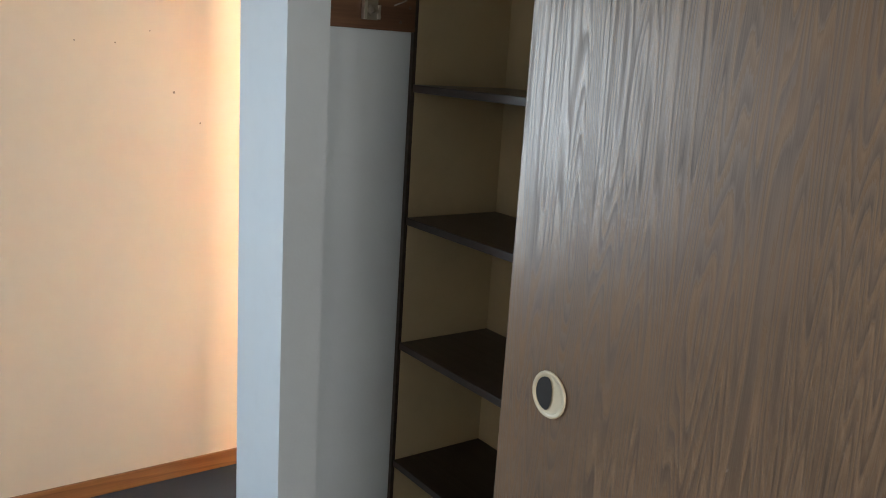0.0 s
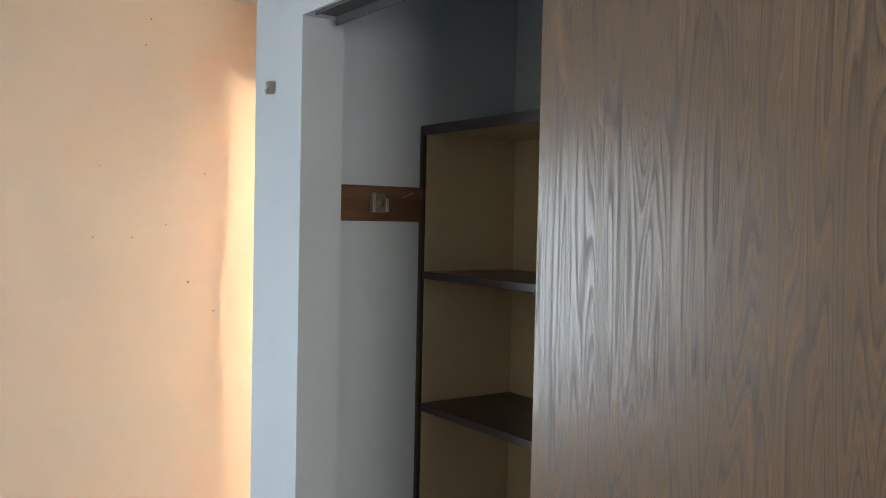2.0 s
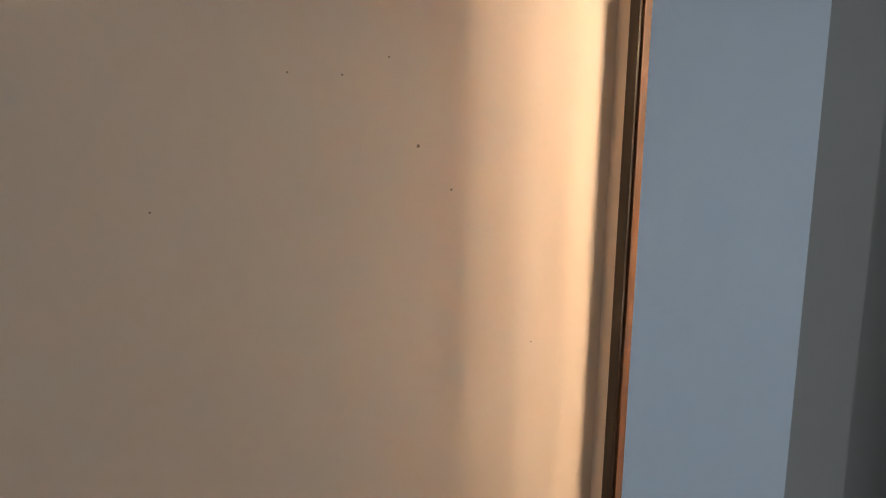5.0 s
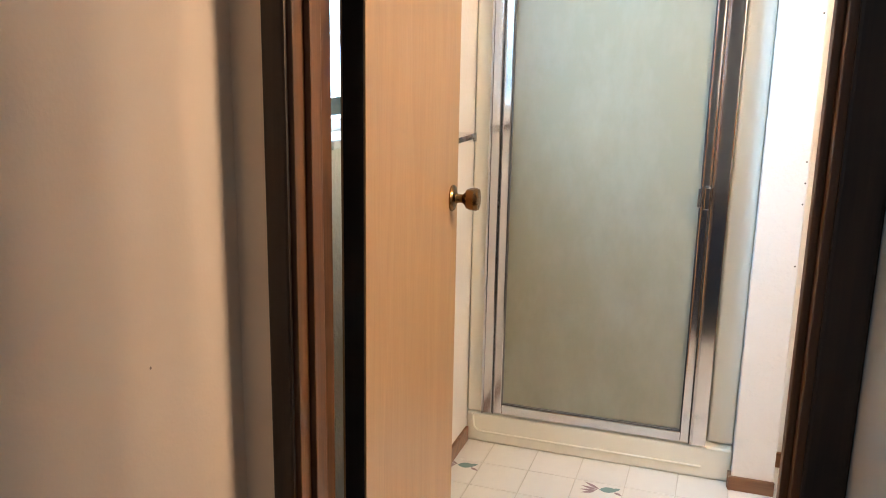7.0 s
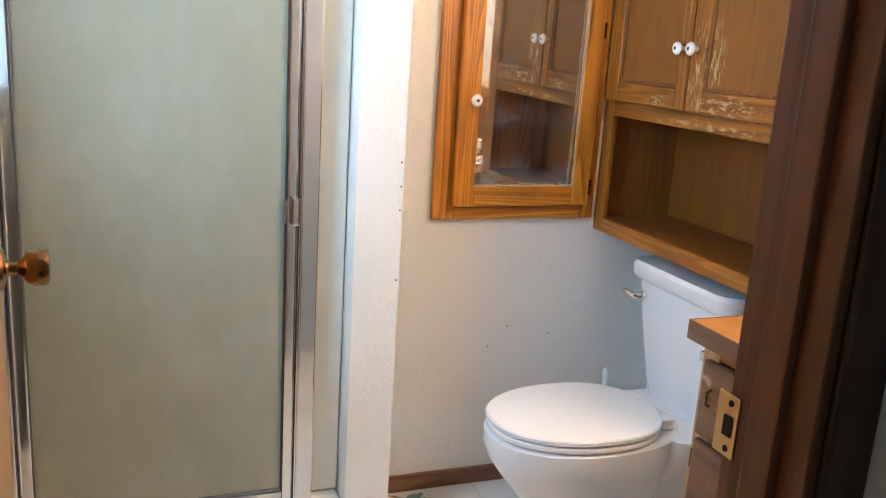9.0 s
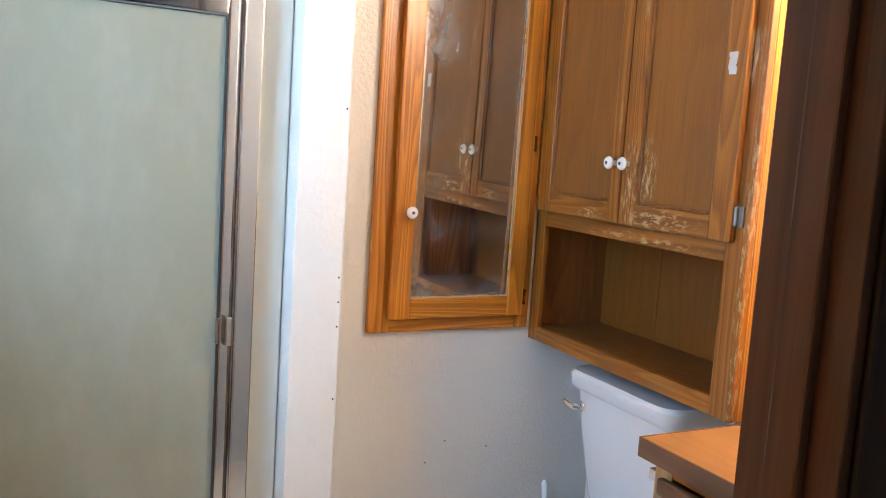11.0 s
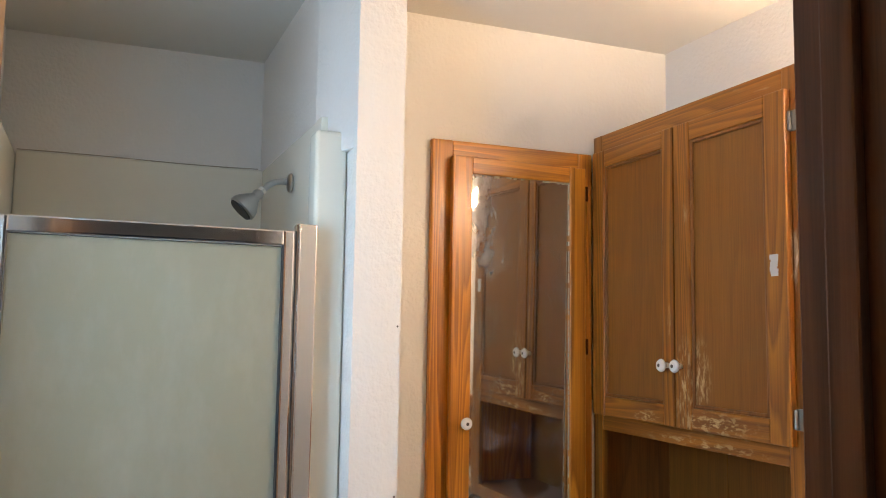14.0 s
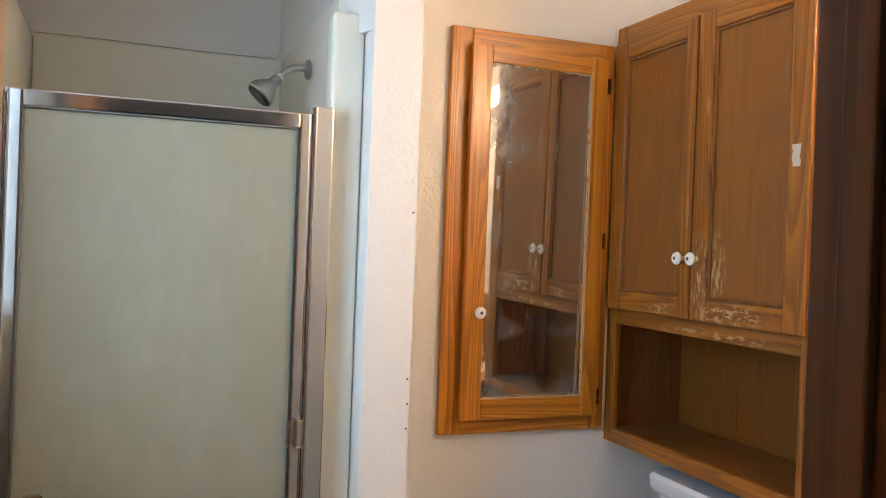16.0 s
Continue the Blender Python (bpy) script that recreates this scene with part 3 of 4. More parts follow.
def rod_cleat():
    t = thing("rod_cleat", (1.044, -0.42, 1.597), "reddish-brown wooden cleat with a closet rod bracket", "cleat")
    part("board", box(1.030, 1.048, -0.574, -0.3035, 1.597, 1.682, 0.002), CLEAT, t)
    part("bracket_plate", box(1.048, 1.051, -0.446, -0.410, 1.618, 1.665, 0.001), STEEL, t, "small steel rod bracket")
    part("bracket_lip", box(1.051, 1.066, -0.455, -0.447, 1.618, 1.665, 0.001), NICKEL, t)
    part("bracket_lip", box(1.051, 1.061, -0.412, -0.408, 1.620, 1.652, 0.001), NICKEL, t)
    part("socket", lathe([(0.0, 0.0), (0.012, 0.0), (0.013, 0.006), (0.007, 0.007), (0.006, 0.002)], (1.051, -0.428, 1.640), (1, 0, 0), 14), STEEL, t)
    part("bent_nail", tube([(1.048, -0.365, 1.655), (1.056, -0.352, 1.661), (1.061, -0.338, 1.669)], 0.0018, 8), STEEL, t)
    for y, z in ((-0.53, 1.638), (-0.52, 1.663), (-0.345, 1.618), (-0.32, 1.653)):
        part("nail_head", lathe([(0.004, 0), (0.004, 0.001), (0.0, 0.0014)], (1.048, y, z), (1, 0, 0), 8), NAIL, t)


rod_cleat()


def wall_hook():
    t = thing("wall_hook", (0.977, -0.6750, 1.882), "small bent metal hook on the closet wall", "hook")
    part("plate", box(0.968, 0.986, -0.675025, -0.68905, 1.884, 1.912, 0.001), STEEL, t)
    part("bend", tube([(0.979, -0.67502, 1.904), (0.981, -0.6890, 1.900), (0.981, -0.6950, 1.890), (0.979, -0.6910, 1.881)], 0.0028, 8), NICKEL, t)
    part("screw", lathe([(0.004, 0), (0.003, 0.002)], (0.977, -0.675025, 1.892), (0, -1, 0), 8), NAIL, t)


wall_hook()
n = thing("wall_nail", (0.0, -1.006, 2.275), "bent rusty nail stuck in the cream wall", "nail")
part("shank", tube([(0.0, -1.006, 2.312), (0.016, -1.006, 2.312), (0.018, -1.006, 2.298), (0.017, -1.004, 2.275)], 0.003, 8), NAIL, n)
for y, z, r in ((-0.676, 2.230, 5), (-0.692, 2.146, 4), (-0.496, 1.740, 4), (-0.548, 1.376, 7), (-0.623, 1.567, 3.5), (-0.851, 1.525, 4), (-0.731, 1.525, 4), (-1.128, 1.247, 4), (-0.831, 1.750, 3), (-1.431, 0.541, 4.5), (-0.219, 0.888, 3.5), (-0.460, 1.276, 5)):
    single("nail_hole", lathe([(r * 0.0006, -0.0005), (r * 0.0006, 0.0002), (r * 0.0003, 0.0005)], (0.0, y, z), (1, 0, 0), 9), NAILHOLE, "small dark nail hole in the cream wall", "nail hole", "nail holes in the wall")


# ---- shower ----
def shower_stall():
    t = thing("shower_stall", (0.36, 1.95, 0), "cream fibreglass shower stall with a raised threshold", "shower stall")
    sx0, sx1, yf, yb, top = BL + 0.002, 0.7905, 1.497, 2.458, 1.950
    part("floor_pan", box(sx0 + 0.05, sx1 - 0.05, 1.56, yb - 0.04, 0.0, 0.05, 0.01), FIBRE, t)
    part("threshold", box(sx0, sx1, yf, 1.575, 0.0, 0.108, 0.012, 3), FIBRE, t, "rounded threshold")
    # moulded raised line with turned-up ends along the threshold
    zr, xa, xb = 0.040, -0.020, 0.700
    pts = [(xa - 0.03, yf - 0.001, 0.100), (xa - 0.029, yf - 0.001, 0.075)] + [(xa + 0.003 - 0.032 * math.cos(k), yf - 0.001, zr + 0.028 - 0.028 * math.sin(k)) for k in (0.3, 0.7, 1.1, 1.5)] + [(x, yf - 0.001, zr) for x in (0.2, 0.45, xb)]
    part("moulded_rib", tube(pts, 0.0042, 8), FIBRE, t, "", True)
    part("side_wall", box(sx0, sx0 + 0.05, 1.575, yb, 0.0, top, 0.02, 3), FIBRE, t, "", True)
    part("side_wall", box(sx1 - 0.054, sx1, 1.60, yb, 0.0, top, 0.006, 2), FIBRE, t, "", True)
    part("back_wall", box(sx0 + 0.05, sx1 - 0.05, yb - 0.04, yb, 0.0, top, 0.006, 2), FIBRE, t)
    part("front_flange", box(sx0, -0.020, yf + 0.004, 1.575, 0.108, 1.90, 0.010, 3), FIBRE, t, "rounded front flange", True)
    part("front_flange", box(0.710, sx1, yf + 0.038, 1.61, 0.108, 1.90, 0.012, 3), FIBRE, t, "rounded front flange", True)
    part("caulk_line", tube([(x, yb - 0.042, top + 0.002 * math.sin(9 * x) + 0.012 * (0.35 - x) * (0.35 - x)) for x in (-0.02, 0.1, 0.22, 0.35, 0.48, 0.60, 0.72)], 0.0016, 6), CAULK, t, "cracked brown caulk line")


shower_stall()


def shower_door():
    t = thing("shower_door", (0.33, 1.50, 0.108), "frosted glass shower door in a satin aluminium frame", "shower door")
    y0, y1 = 1.490, 1.520
    zb, zt = 0.112, 1.640

    def channel(name, x0, x1, z0, z1, yy=y0):
        bm = box(x0, x1, yy, y1 + 0.004, z0, z1, 0.003)
        return bm
    # fixed jambs, each a stepped extrusion
    for x0, x1, zz in ((-0.022, 0.015, 1.634), (0.660, 0.709, 1.657)):
        p = part("wall_jamb", channel("j", x0, x1, zb, zz), ALU, t, "satin aluminium wall jamb")
        part("jamb_lip", box(x0 + 0.004, x0 + 0.009, y0 - 0.005, y0 + 0.002, zb, zz, 0.001), ALUDARK, p)
    part("hinge_rail", lathe([(0.005, 0), (0.005, zt - zb)], (0.0185, y0 + 0.010, zb), (0, 0, 1), 12), ALUDARK, t, "", True)
    # leaf frame with mitred-looking stiles and rails
    part("stile", box(0.022, 0.049, y0 + 0.001, y1, zb + 0.004, zt, 0.004), ALU, t, "satin aluminium stile")
    part("stile", box(0.631, 0.656, y0 + 0.001, y1, zb + 0.004, zt, 0.004), ALU, t, "satin aluminium stile")
    part("top_rail", box(0.049, 0.631, y0 + 0.001, y1, 1.605, zt, 0.004), ALU, t)
    part("bottom_rail", box(0.049, 0.631, y0 + 0.001, y1, zb + 0.004, 0.150, 0.004), ALU, t)
    for x0, x1, z0, z1 in ((0.018, 0.0205, 0.114, 1.63), (0.6565, 0.6595, 0.114, 1.64)):
        part("groove", box(x0, x1, y0 - 0.0006, y0 + 0.002, z0, z1, 0.0003), RUBBER, t, "dark groove")
    for x0, x1, z0, z1 in ((0.049, 0.052, 0.150, 1.605), (0.627, 0.631, 0.150, 1.605), (0.052, 0.627, 0.150, 0.153), (0.052, 0.627, 1.602, 1.605)):
        part("gasket", box(x0, x1, y0 + 0.004, y1 - 0.004, z0, z1, 0.0005), RUBBER if x0 > 0.6 else GASKET, t, "grey gasket" if x0 < 0.6 else "black gasket")
    part("glass_pane", box(0.052, 0.627, 1.503, 1.508, 0.154, 1.601, 0), FROSTED, t, "greenish frosted glass with soap marks")
    h = part("door_pull", box(0.640, 0.658, y0 - 0.020, y0 + 0.001, 0.862, 0.930, 0.004), ALU, t, "small aluminium pull")
    part("strike_lip", box(0.622, 0.630, y0 - 0.006, y0 + 0.001, 0.865, 0.925, 0.002), ALUDARK, h)


shower_door()


def shower_head():
    t = thing("shower_head", (0.731, 1.918, 1.827), "brushed nickel shower head on a bent arm", "shower head")
    part("flange", lathe([(0.028, 0), (0.028, 0.004), (0.022, 0.010), (0.010, 0.013)], (0.731, 1.918, 1.827), (-1, 0, 0), 24), NICKEL, t, "", True)
    part("arm", tube([(0.731, 1.918, 1.827), (0.705, 1.915, 1.829), (0.682, 1.912, 1.824), (0.662, 1.908, 1.811), (0.642, 1.904, 1.790)], 0.0095, 12), NICKEL, t, "", True)
    part("collar", lathe([(0.012, 0), (0.0125, 0.016), (0.0115, 0.018)], (0.652, 1.905, 1.800), (-0.78, -0.06, -0.62), 16), CHROME, t, "", True)
    part("head", lathe([(0.012, 0.0), (0.016, 0.012), (0.014, 0.020), (0.018, 0.028), (0.034, 0.050), (0.040, 0.064), (0.041, 0.074), (0.038, 0.078)], (0.645, 1.904, 1.793), (-0.70, -0.05, -0.71), 24), NICKEL, t, "", True)
    part("spray_face", lathe([(0.036, 0.0785), (0.034, 0.082), (0.0, 0.082)], (0.645, 1.904, 1.793), (-0.70, -0.05, -0.71), 24), RUBBER, t, "dark nozzle face")


shower_head()


# ---- bathroom cabinets ----
def porcelain_knob(parent, at, axis):
    k = part("knob", lathe([(0.007, 0), (0.007, 0.008), (0.011, 0.012), (0.016, 0.017), (0.0165, 0.021), (0.013, 0.026), (0.005, 0.0275), (0.0, 0.0275)], at, axis, 20), KNOBWHITE, parent, "white porcelain knob", True)
    part("knob_screw", lathe([(0.0045, 0.0272), (0.0045, 0.0282), (0.0, 0.0284)], at, axis, 10), NAIL, k)


def surface_hinge(parent, lo, hi, axis_at, mat=STEEL):
    h = part("hinge", box(*lo_hi(lo, hi), 0.001), mat, parent, "dull metal hinge")
    part("hinge_barrel", lathe([(0.0045, 0), (0.005, 0.004), (0.005, 0.036), (0.0045, 0.040)], axis_at, (0, 0, 1), 10), mat, h)


def lo_hi(lo, hi):
    return lo[0], hi[0], lo[1], hi[1], lo[2], hi[2]


def mirror_cabinet():
    t = thing("mirror_cabinet", (1.32, 1.66, 0.838), "honey oak medicine cabinet with a worn mirror door", "mirror cabinet")
    x0, x1, z0, z1 = 1.061, 1.5685, 0.833, 1.937
    ya, yb = 1.652, 1.672
    part("frame_stile", box(x0, x0 + 0.062, ya, yb, z0, z1, 0.005, 3), HONEY, t)
    part("frame_stile", box(x1 - 0.045, x1, ya, yb, z0, z1, 0.005, 3), HONEY, t)
    part("frame_rail", box(x0 + 0.062, x1 - 0.045, ya + 0.0015, yb, z1 - 0.055, z1, 0.004, 3), HONEYX, t)
    part("frame_rail", box(x0 + 0.062, x1 - 0.045, ya + 0.0015, yb, z0, z0 + 0.055, 0.004, 3), HONEYX, t)
    d0, d1, e0, e1 = 1.111, 1.536, 0.874, 1.890
    yc, yd = 1.634, 1.652
    g = (1.171, 1.484, 0.932, 1.843)
    door = part("door", box(d0, g[0], yc, yd, e0, e1, 0.004, 3), HONEY, t, "honey oak mirror door stile")
    part("stile", box(g[1], d1, yc, yd, e0, e1, 0.004, 3), HONEY, door)
    part("rail", box(g[0], g[1], yc + 0.001, yd, g[3], e1, 0.004, 3), HONEYX, door)
    part("rail", box(g[0], g[1], yc + 0.001, yd, e0, g[2], 0.004, 3), HONEYX, door)
    glass = box(g[0] - 0.004, g[1] + 0.004, 1.650, 1.654, g[2] - 0.004, g[3] + 0.004, 0)
    for v in glass.verts:
        v.co.y -= 0.014 * (v.co.z - 1.388)
    part("mirror", glass, MIRROR, door, "worn mirror with smears, lost silvering and painted lamp glow")
    bead = bmesh.new()
    rnd = random.Random(4)
    for k in range(60):
        z = g[2] + (g[3] - g[2]) * k / 60
        w = 0.001 + 0.0022 * rnd.random()
        if rnd.random() < 0.9:
            add_box(bead, g[1] - w, g[1] + 0.001, 1.640, 1.6435, z, z + (g[3] - g[2]) / 60 * (0.8 + 0.2 * rnd.random()))
        if k % 2 == 0 and rnd.random() < 0.7:
            add_box(bead, g[0] - 0.001, g[0] + w * 0.6, 1.640, 1.6435, z, z + 0.012)
    for k in range(40):
        x = g[0] + (g[1] - g[0]) * k / 40
        w = 0.0015 + 0.003 * rnd.random()
        add_box(bead, x, x + 0.0076, 1.640, 1.6435, g[2] - 0.001, g[2] + w)
        if k > 30 or rnd.random() < 0.4:
            add_box(bead, x, x + 0.0076, 1.640, 1.6435, g[3] - w * 1.3, g[3] + 0.001)
    tagged(part("glazing_putty", bead, PUTTY, door, "cracked cream glazing putty"), kind="stuff")
    porcelain_knob(door, (1.152, yc, 1.168), (0, -1, 0))
    # the door stands a little ajar
    piv = Vector((1.536, 1.652, 0)) - ORIGIN[t.name]
    turn = Matrix.Rotation(radians(1.3), 4, "Z")
    piv.z = 0
    door.matrix_local = Matrix.Translation(piv) @ turn @ Matrix.Translation(-piv)
    for z in (1.818, 1.372, 0.925):
        surface_hinge(t, (1.538, 1.648, z - 0.022), (1.553, 1.653, z + 0.022), (1.540, 1.645, z - 0.02), BRASS)


mirror_cabinet()


def wall_cabinet():
    t = thing("wall_cabinet", (1.72, 1.26, 0.80), "brown oak wall cabinet with scuffed doors and open shelf", "cabinet")
    xf, xb, y0, y1, z0, z1 = 1.586, 1.849, 0.854, 1.671, 0.797, 1.992
    # lamplight on the near end is put into its lighter wood colour
    part("side", box(xf + 0.018, xb, y0, y0 + 0.016, z0, z1, 0.002), HONEY, t, "end panel in lighter honey oak, for the lamplight on it")
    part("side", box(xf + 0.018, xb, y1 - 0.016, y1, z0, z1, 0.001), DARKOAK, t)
    part("top", box(xf + 0.018, xb, y0 + 0.016, y1 - 0.016, z1 - 0.016, z1, 0.001), DARKOAK, t)
    part("bottom", box(xf + 0.018, xb, y0 + 0.016, y1 - 0.016, z0, z0 + 0.018, 0.001), DARKOAK, t, "dark stained bottom shelf")
    part("floor_board", box(xf + 0.016, xb - 0.01, y0 + 0.016, y1 - 0.016, 0.823, 0.838, 0.001), DARKOAK, t)
    part("divider", box(xf + 0.018, xb, y0 + 0.016, y1 - 0.016, 1.145, 1.161, 0.001), DARKOAK, t)
    for a, b in ((0.868, 1.13), (1.132, 1.40), (1.402, 1.655)):
        part("back_plank", box(xb - 0.012, xb - 0.002, a, b, 0.82, z1 - 0.016, 0.002), PANEL, t)
    part("face_stile", box(xf, xf + 0.018, y0, y0 + 0.065, z0, z1, 0.003), BROWNOAK, t)
    part("face_stile", box(xf, xf + 0.018, y1 - 0.045, y1, z0, z1, 0.003), BROWNOAK, t)
    ya, yb = y0 + 0.065, y1 - 0.045
    part("face_rail", box(xf + 0.0008, xf + 0.018, ya, yb, 1.917, z1, 0.003), BROWNOAKY, t)
    part("face_rail", box(xf + 0.0008, xf + 0.018, ya, yb, 1.139, 1.206, 0.003), BROWNOAKY, t)
    part("face_rail", box(xf + 0.0008, xf + 0.018, ya, yb, z0, 0.839, 0.003), BROWNOAKY, t)
    xd, xe = 1.567, 1.585
    for a, b, ia, ib in ((1.276, 1.648, 1.318, 1.588), (0.893, 1.270, 0.955, 1.210)):
        c0, c1, i0, i1 = 1.183, 1.939, 1.236, 1.890
        d = part("door", box(xd, xe, a, ia, c0, c1, 0.004, 3), BROWNOAK, t, "brown oak door with rubbed finish")
        part("stile", box(xd, xe, ib, b, c0, c1, 0.004, 3), BROWNOAK, d)
        part("rail", box(xd + 0.0008, xe, ia, ib, i1, c1, 0.004, 3), BROWNOAKY, d)
        part("rail", box(xd + 0.0008, xe, ia, ib, c0, i0, 0.004, 3), BROWNOAKY, d)
        part("panel", box(xd + 0.009, xd + 0.014, ia - 0.004, ib + 0.004, i0 - 0.004, i1 + 0.004, 0), PANEL, d, "plain oak veneer panel")
        m = 0.009
        for q in ((ia, ia + m, i0, i1), (ib - m, ib, i0, i1), (ia + m, ib - m, i0, i0 + m), (ia + m, ib - m, i1 - m, i1)):
            part("moulding", box(xd + 0.0035, xd + 0.010, q[0], q[1], q[2], q[3], 0.003, 2), DARKOAK, d, "darker moulding")
        porcelain_knob(d, (xd, 1.300 if a > 1.27 else 1.247, 1.334), (-1, 0, 0))
        hy = a - 0.012 if a < 1.2 else b + 0.006
        for z in (1.240, 1.868):
            surface_hinge(d, (1.580, hy - 0.010, z - 0.022), (1.5855, hy + 0.012, z + 0.022), (1.578, hy + 0.008, z - 0.02))
    # torn tape left on the right-hand door
    rnd = random.Random(8)
    bm = bmesh.new()
    for k in range(9):
        z = 1.538 + k * 0.0052
        add_box(bm, xd - 0.0008, xd + 0.0003, 0.918 + 0.004 * rnd.random(), 0.944 - 0.005 * rnd.random(), z, z + 0.0053)
    part("torn_tape", bm, TAPE, t, "torn scrap of white tape")


wall_cabinet()


# ---- toilet ----
def egg(cx, cy, front, back, half, z, n=36, square=0.0):
    """Outline of a toilet bowl: a long rounded front towards -x and a blunter back."""
    ring = []
    for i in range(n):
        a = 2 * math.pi * i / n
        c, s = math.cos(a), math.sin(a)
        p = 0.8 if c > 0 else 1.0
        ring.append((cx + (back if c > 0 else front) * math.copysign(abs(c) ** p, c), cy + half * math.copysign(abs(s) ** (0.9 - square), s), z))
    return ring


def rounded(x0, x1, y0, y1, z, r, n=6, bow=0.0):
    ring = []
    for cx, cy, a0 in ((x1 - r, y1 - r, 0), (x0 + r, y1 - r, 90), (x0 + r, y0 + r, 180), (x1 - r, y0 + r, 270)):
        for k in range(n):
            a = radians(a0 + 90 * k / (n - 1))
            x, y = cx + r * math.cos(a), cy + r * math.sin(a)
            t = (y - (y0 + y1) / 2) / ((y1 - y0) / 2)
            if x < (x0 + x1) / 2:
                x += bow * t * t
            ring.append((x, y, z))
    return ring


def toilet():
    cy = 1.245
    t = thing("toilet", (1.45, cy, 0), "white ceramic toilet with the lid closed", "toilet")
    rings = [egg(1.40, cy, 0.185, 0.22, 0.105, 0.0), egg(1.40, cy, 0.180, 0.22, 0.100, 0.02), egg(1.40, cy, 0.165, 0.22, 0.098, 0.10), egg(1.385, cy, 0.185, 0.24, 0.112, 0.18),
             egg(1.365, cy, 0.225, 0.26, 0.142, 0.26), egg(1.350, cy, 0.245, 0.27, 0.168, 0.31), egg(1.345, cy, 0.250, 0.28, 0.176, 0.345), egg(1.345, cy, 0.249, 0.28, 0.176, 0.375), egg(1.345, cy, 0.235, 0.27, 0.165, 0.382)]
    part("bowl", loft(rings), CERAMIC, t, "", True)
    part("rear_deck", loft([rounded(1.50, 1.80, cy - 0.10, cy + 0.10, 0.0, 0.04), rounded(1.50, 1.80, cy - 0.10, cy + 0.10, 0.22, 0.04), rounded(1.53, 1.82, cy - 0.17, cy + 0.17, 0.33, 0.05), rounded(1.53, 1.82, cy - 0.17, cy + 0.17, 0.378, 0.05)]), CERAMIC, t, "", True)

    def slab(z0, z1, grow, rnd=0.004):
        f, b, h = 0.247 + grow, 0.205, 0.176 + grow
        return loft([egg(1.347, cy, f - rnd, b, h - rnd, z0, 44), egg(1.347, cy, f, b + rnd, h, z0 + rnd, 44), egg(1.347, cy, f, b + rnd, h, z1 - rnd, 44), egg(1.347, cy, f - rnd, b, h - rnd, z1, 44), egg(1.347, cy, f * 0.6, b * 0.6, h * 0.6, z1 + 0.002, 44)])
    part("seat", slab(0.384, 0.400, 0.0), SEAT, t, "white plastic seat", True)
    part("lid", slab(0.403, 0.419, 0.002), SEAT, t, "white plastic lid", True)
    for y in (cy - 0.075, cy + 0.075):
        part("lid_hinge", box(1.535, 1.575, y - 0.02, y + 0.02, 0.384, 0.412, 0.006), SEAT, t)
    tk = part("tank", loft([rounded(1.640, 1.815, cy - 0.150, cy + 0.170, 0.378, 0.045, 6, 0.02), rounded(1.632, 1.820, cy - 0.165, cy + 0.185, 0.42, 0.045, 6, 0.02), rounded(1.605, 1.825, cy - 0.188, cy + 0.208, 0.60, 0.045, 6, 0.025), rounded(1.590, 1.828, cy - 0.198, cy + 0.217, 0.712, 0.045, 6, 0.03)]), CERAMIC, t, "", True)
    part("tank_lid", loft([rounded(1.580, 1.830, cy - 0.200, cy + 0.220, 0.710, 0.04, 6, 0.03), rounded(1.565, 1.835, cy - 0.208, cy + 0.227, 0.724, 0.045, 6, 0.035), rounded(1.563, 1.835, cy - 0.209, cy + 0.228, 0.752, 0.045, 6, 0.035), rounded(1.572, 1.832, cy - 0.203, cy + 0.222, 0.762, 0.045, 6, 0.035)]), CERAMIC, t, "", True)
    part("flush_lever", tube([(1.590, 1.395, 0.668), (1.572, 1.398, 0.669), (1.565, 1.410, 0.671), (1.562, 1.432, 0.677)], [0.011, 0.010, 0.008, 0.006], 12), CHROME, tk, "chrome flush lever", True)
    part("lever_boss", lathe([(0.015, 0), (0.015, 0.006), (0.010, 0.010), (0.0, 0.011)], (1.602, 1.393, 0.668), (-1, 0, 0), 16), CHROME, tk, "", True)


toilet()
b = thing("toilet_brush", (1.63, 1.56, 0), "white plastic toilet brush standing behind the toilet", "toilet brush")
part("holder", lathe([(0.050, 0), (0.052, 0.01), (0.042, 0.12), (0.040, 0.13), (0.036, 0.13)], (1.63, 1.56, 0), (0, 0, 1), 20), WHITEPLASTIC, b, "", True)
part("handle", tube([(1.63, 1.56, 0.11), (1.63, 1.57, 0.26), (1.629, 1.575, 0.33), (1.628, 1.578, 0.372), (1.628, 1.579, 0.382)], [0.007, 0.007, 0.009, 0.011, 0.004], 12), WHITEPLASTIC, b, "", True)
s = thing("supply_valve", (1.80, 1.53, 0.2), "chrome water supply valve and hose by the wall", "supply valve")
part("hose", tube([(1.80, 1.53, 0.20), (1.76, 1.50, 0.28), (1.72, 1.46, 0.34), (1.70, 1.40, 0.39)], 0.006, 10), STEEL, s, "", True)
part("valve_body", lathe([(0.018, 0), (0.018, 0.005), (0.010, 0.006), (0.010, 0.045)], (1.849, 1.53, 0.2), (-1, 0, 0), 14), CHROME, s, "", True)


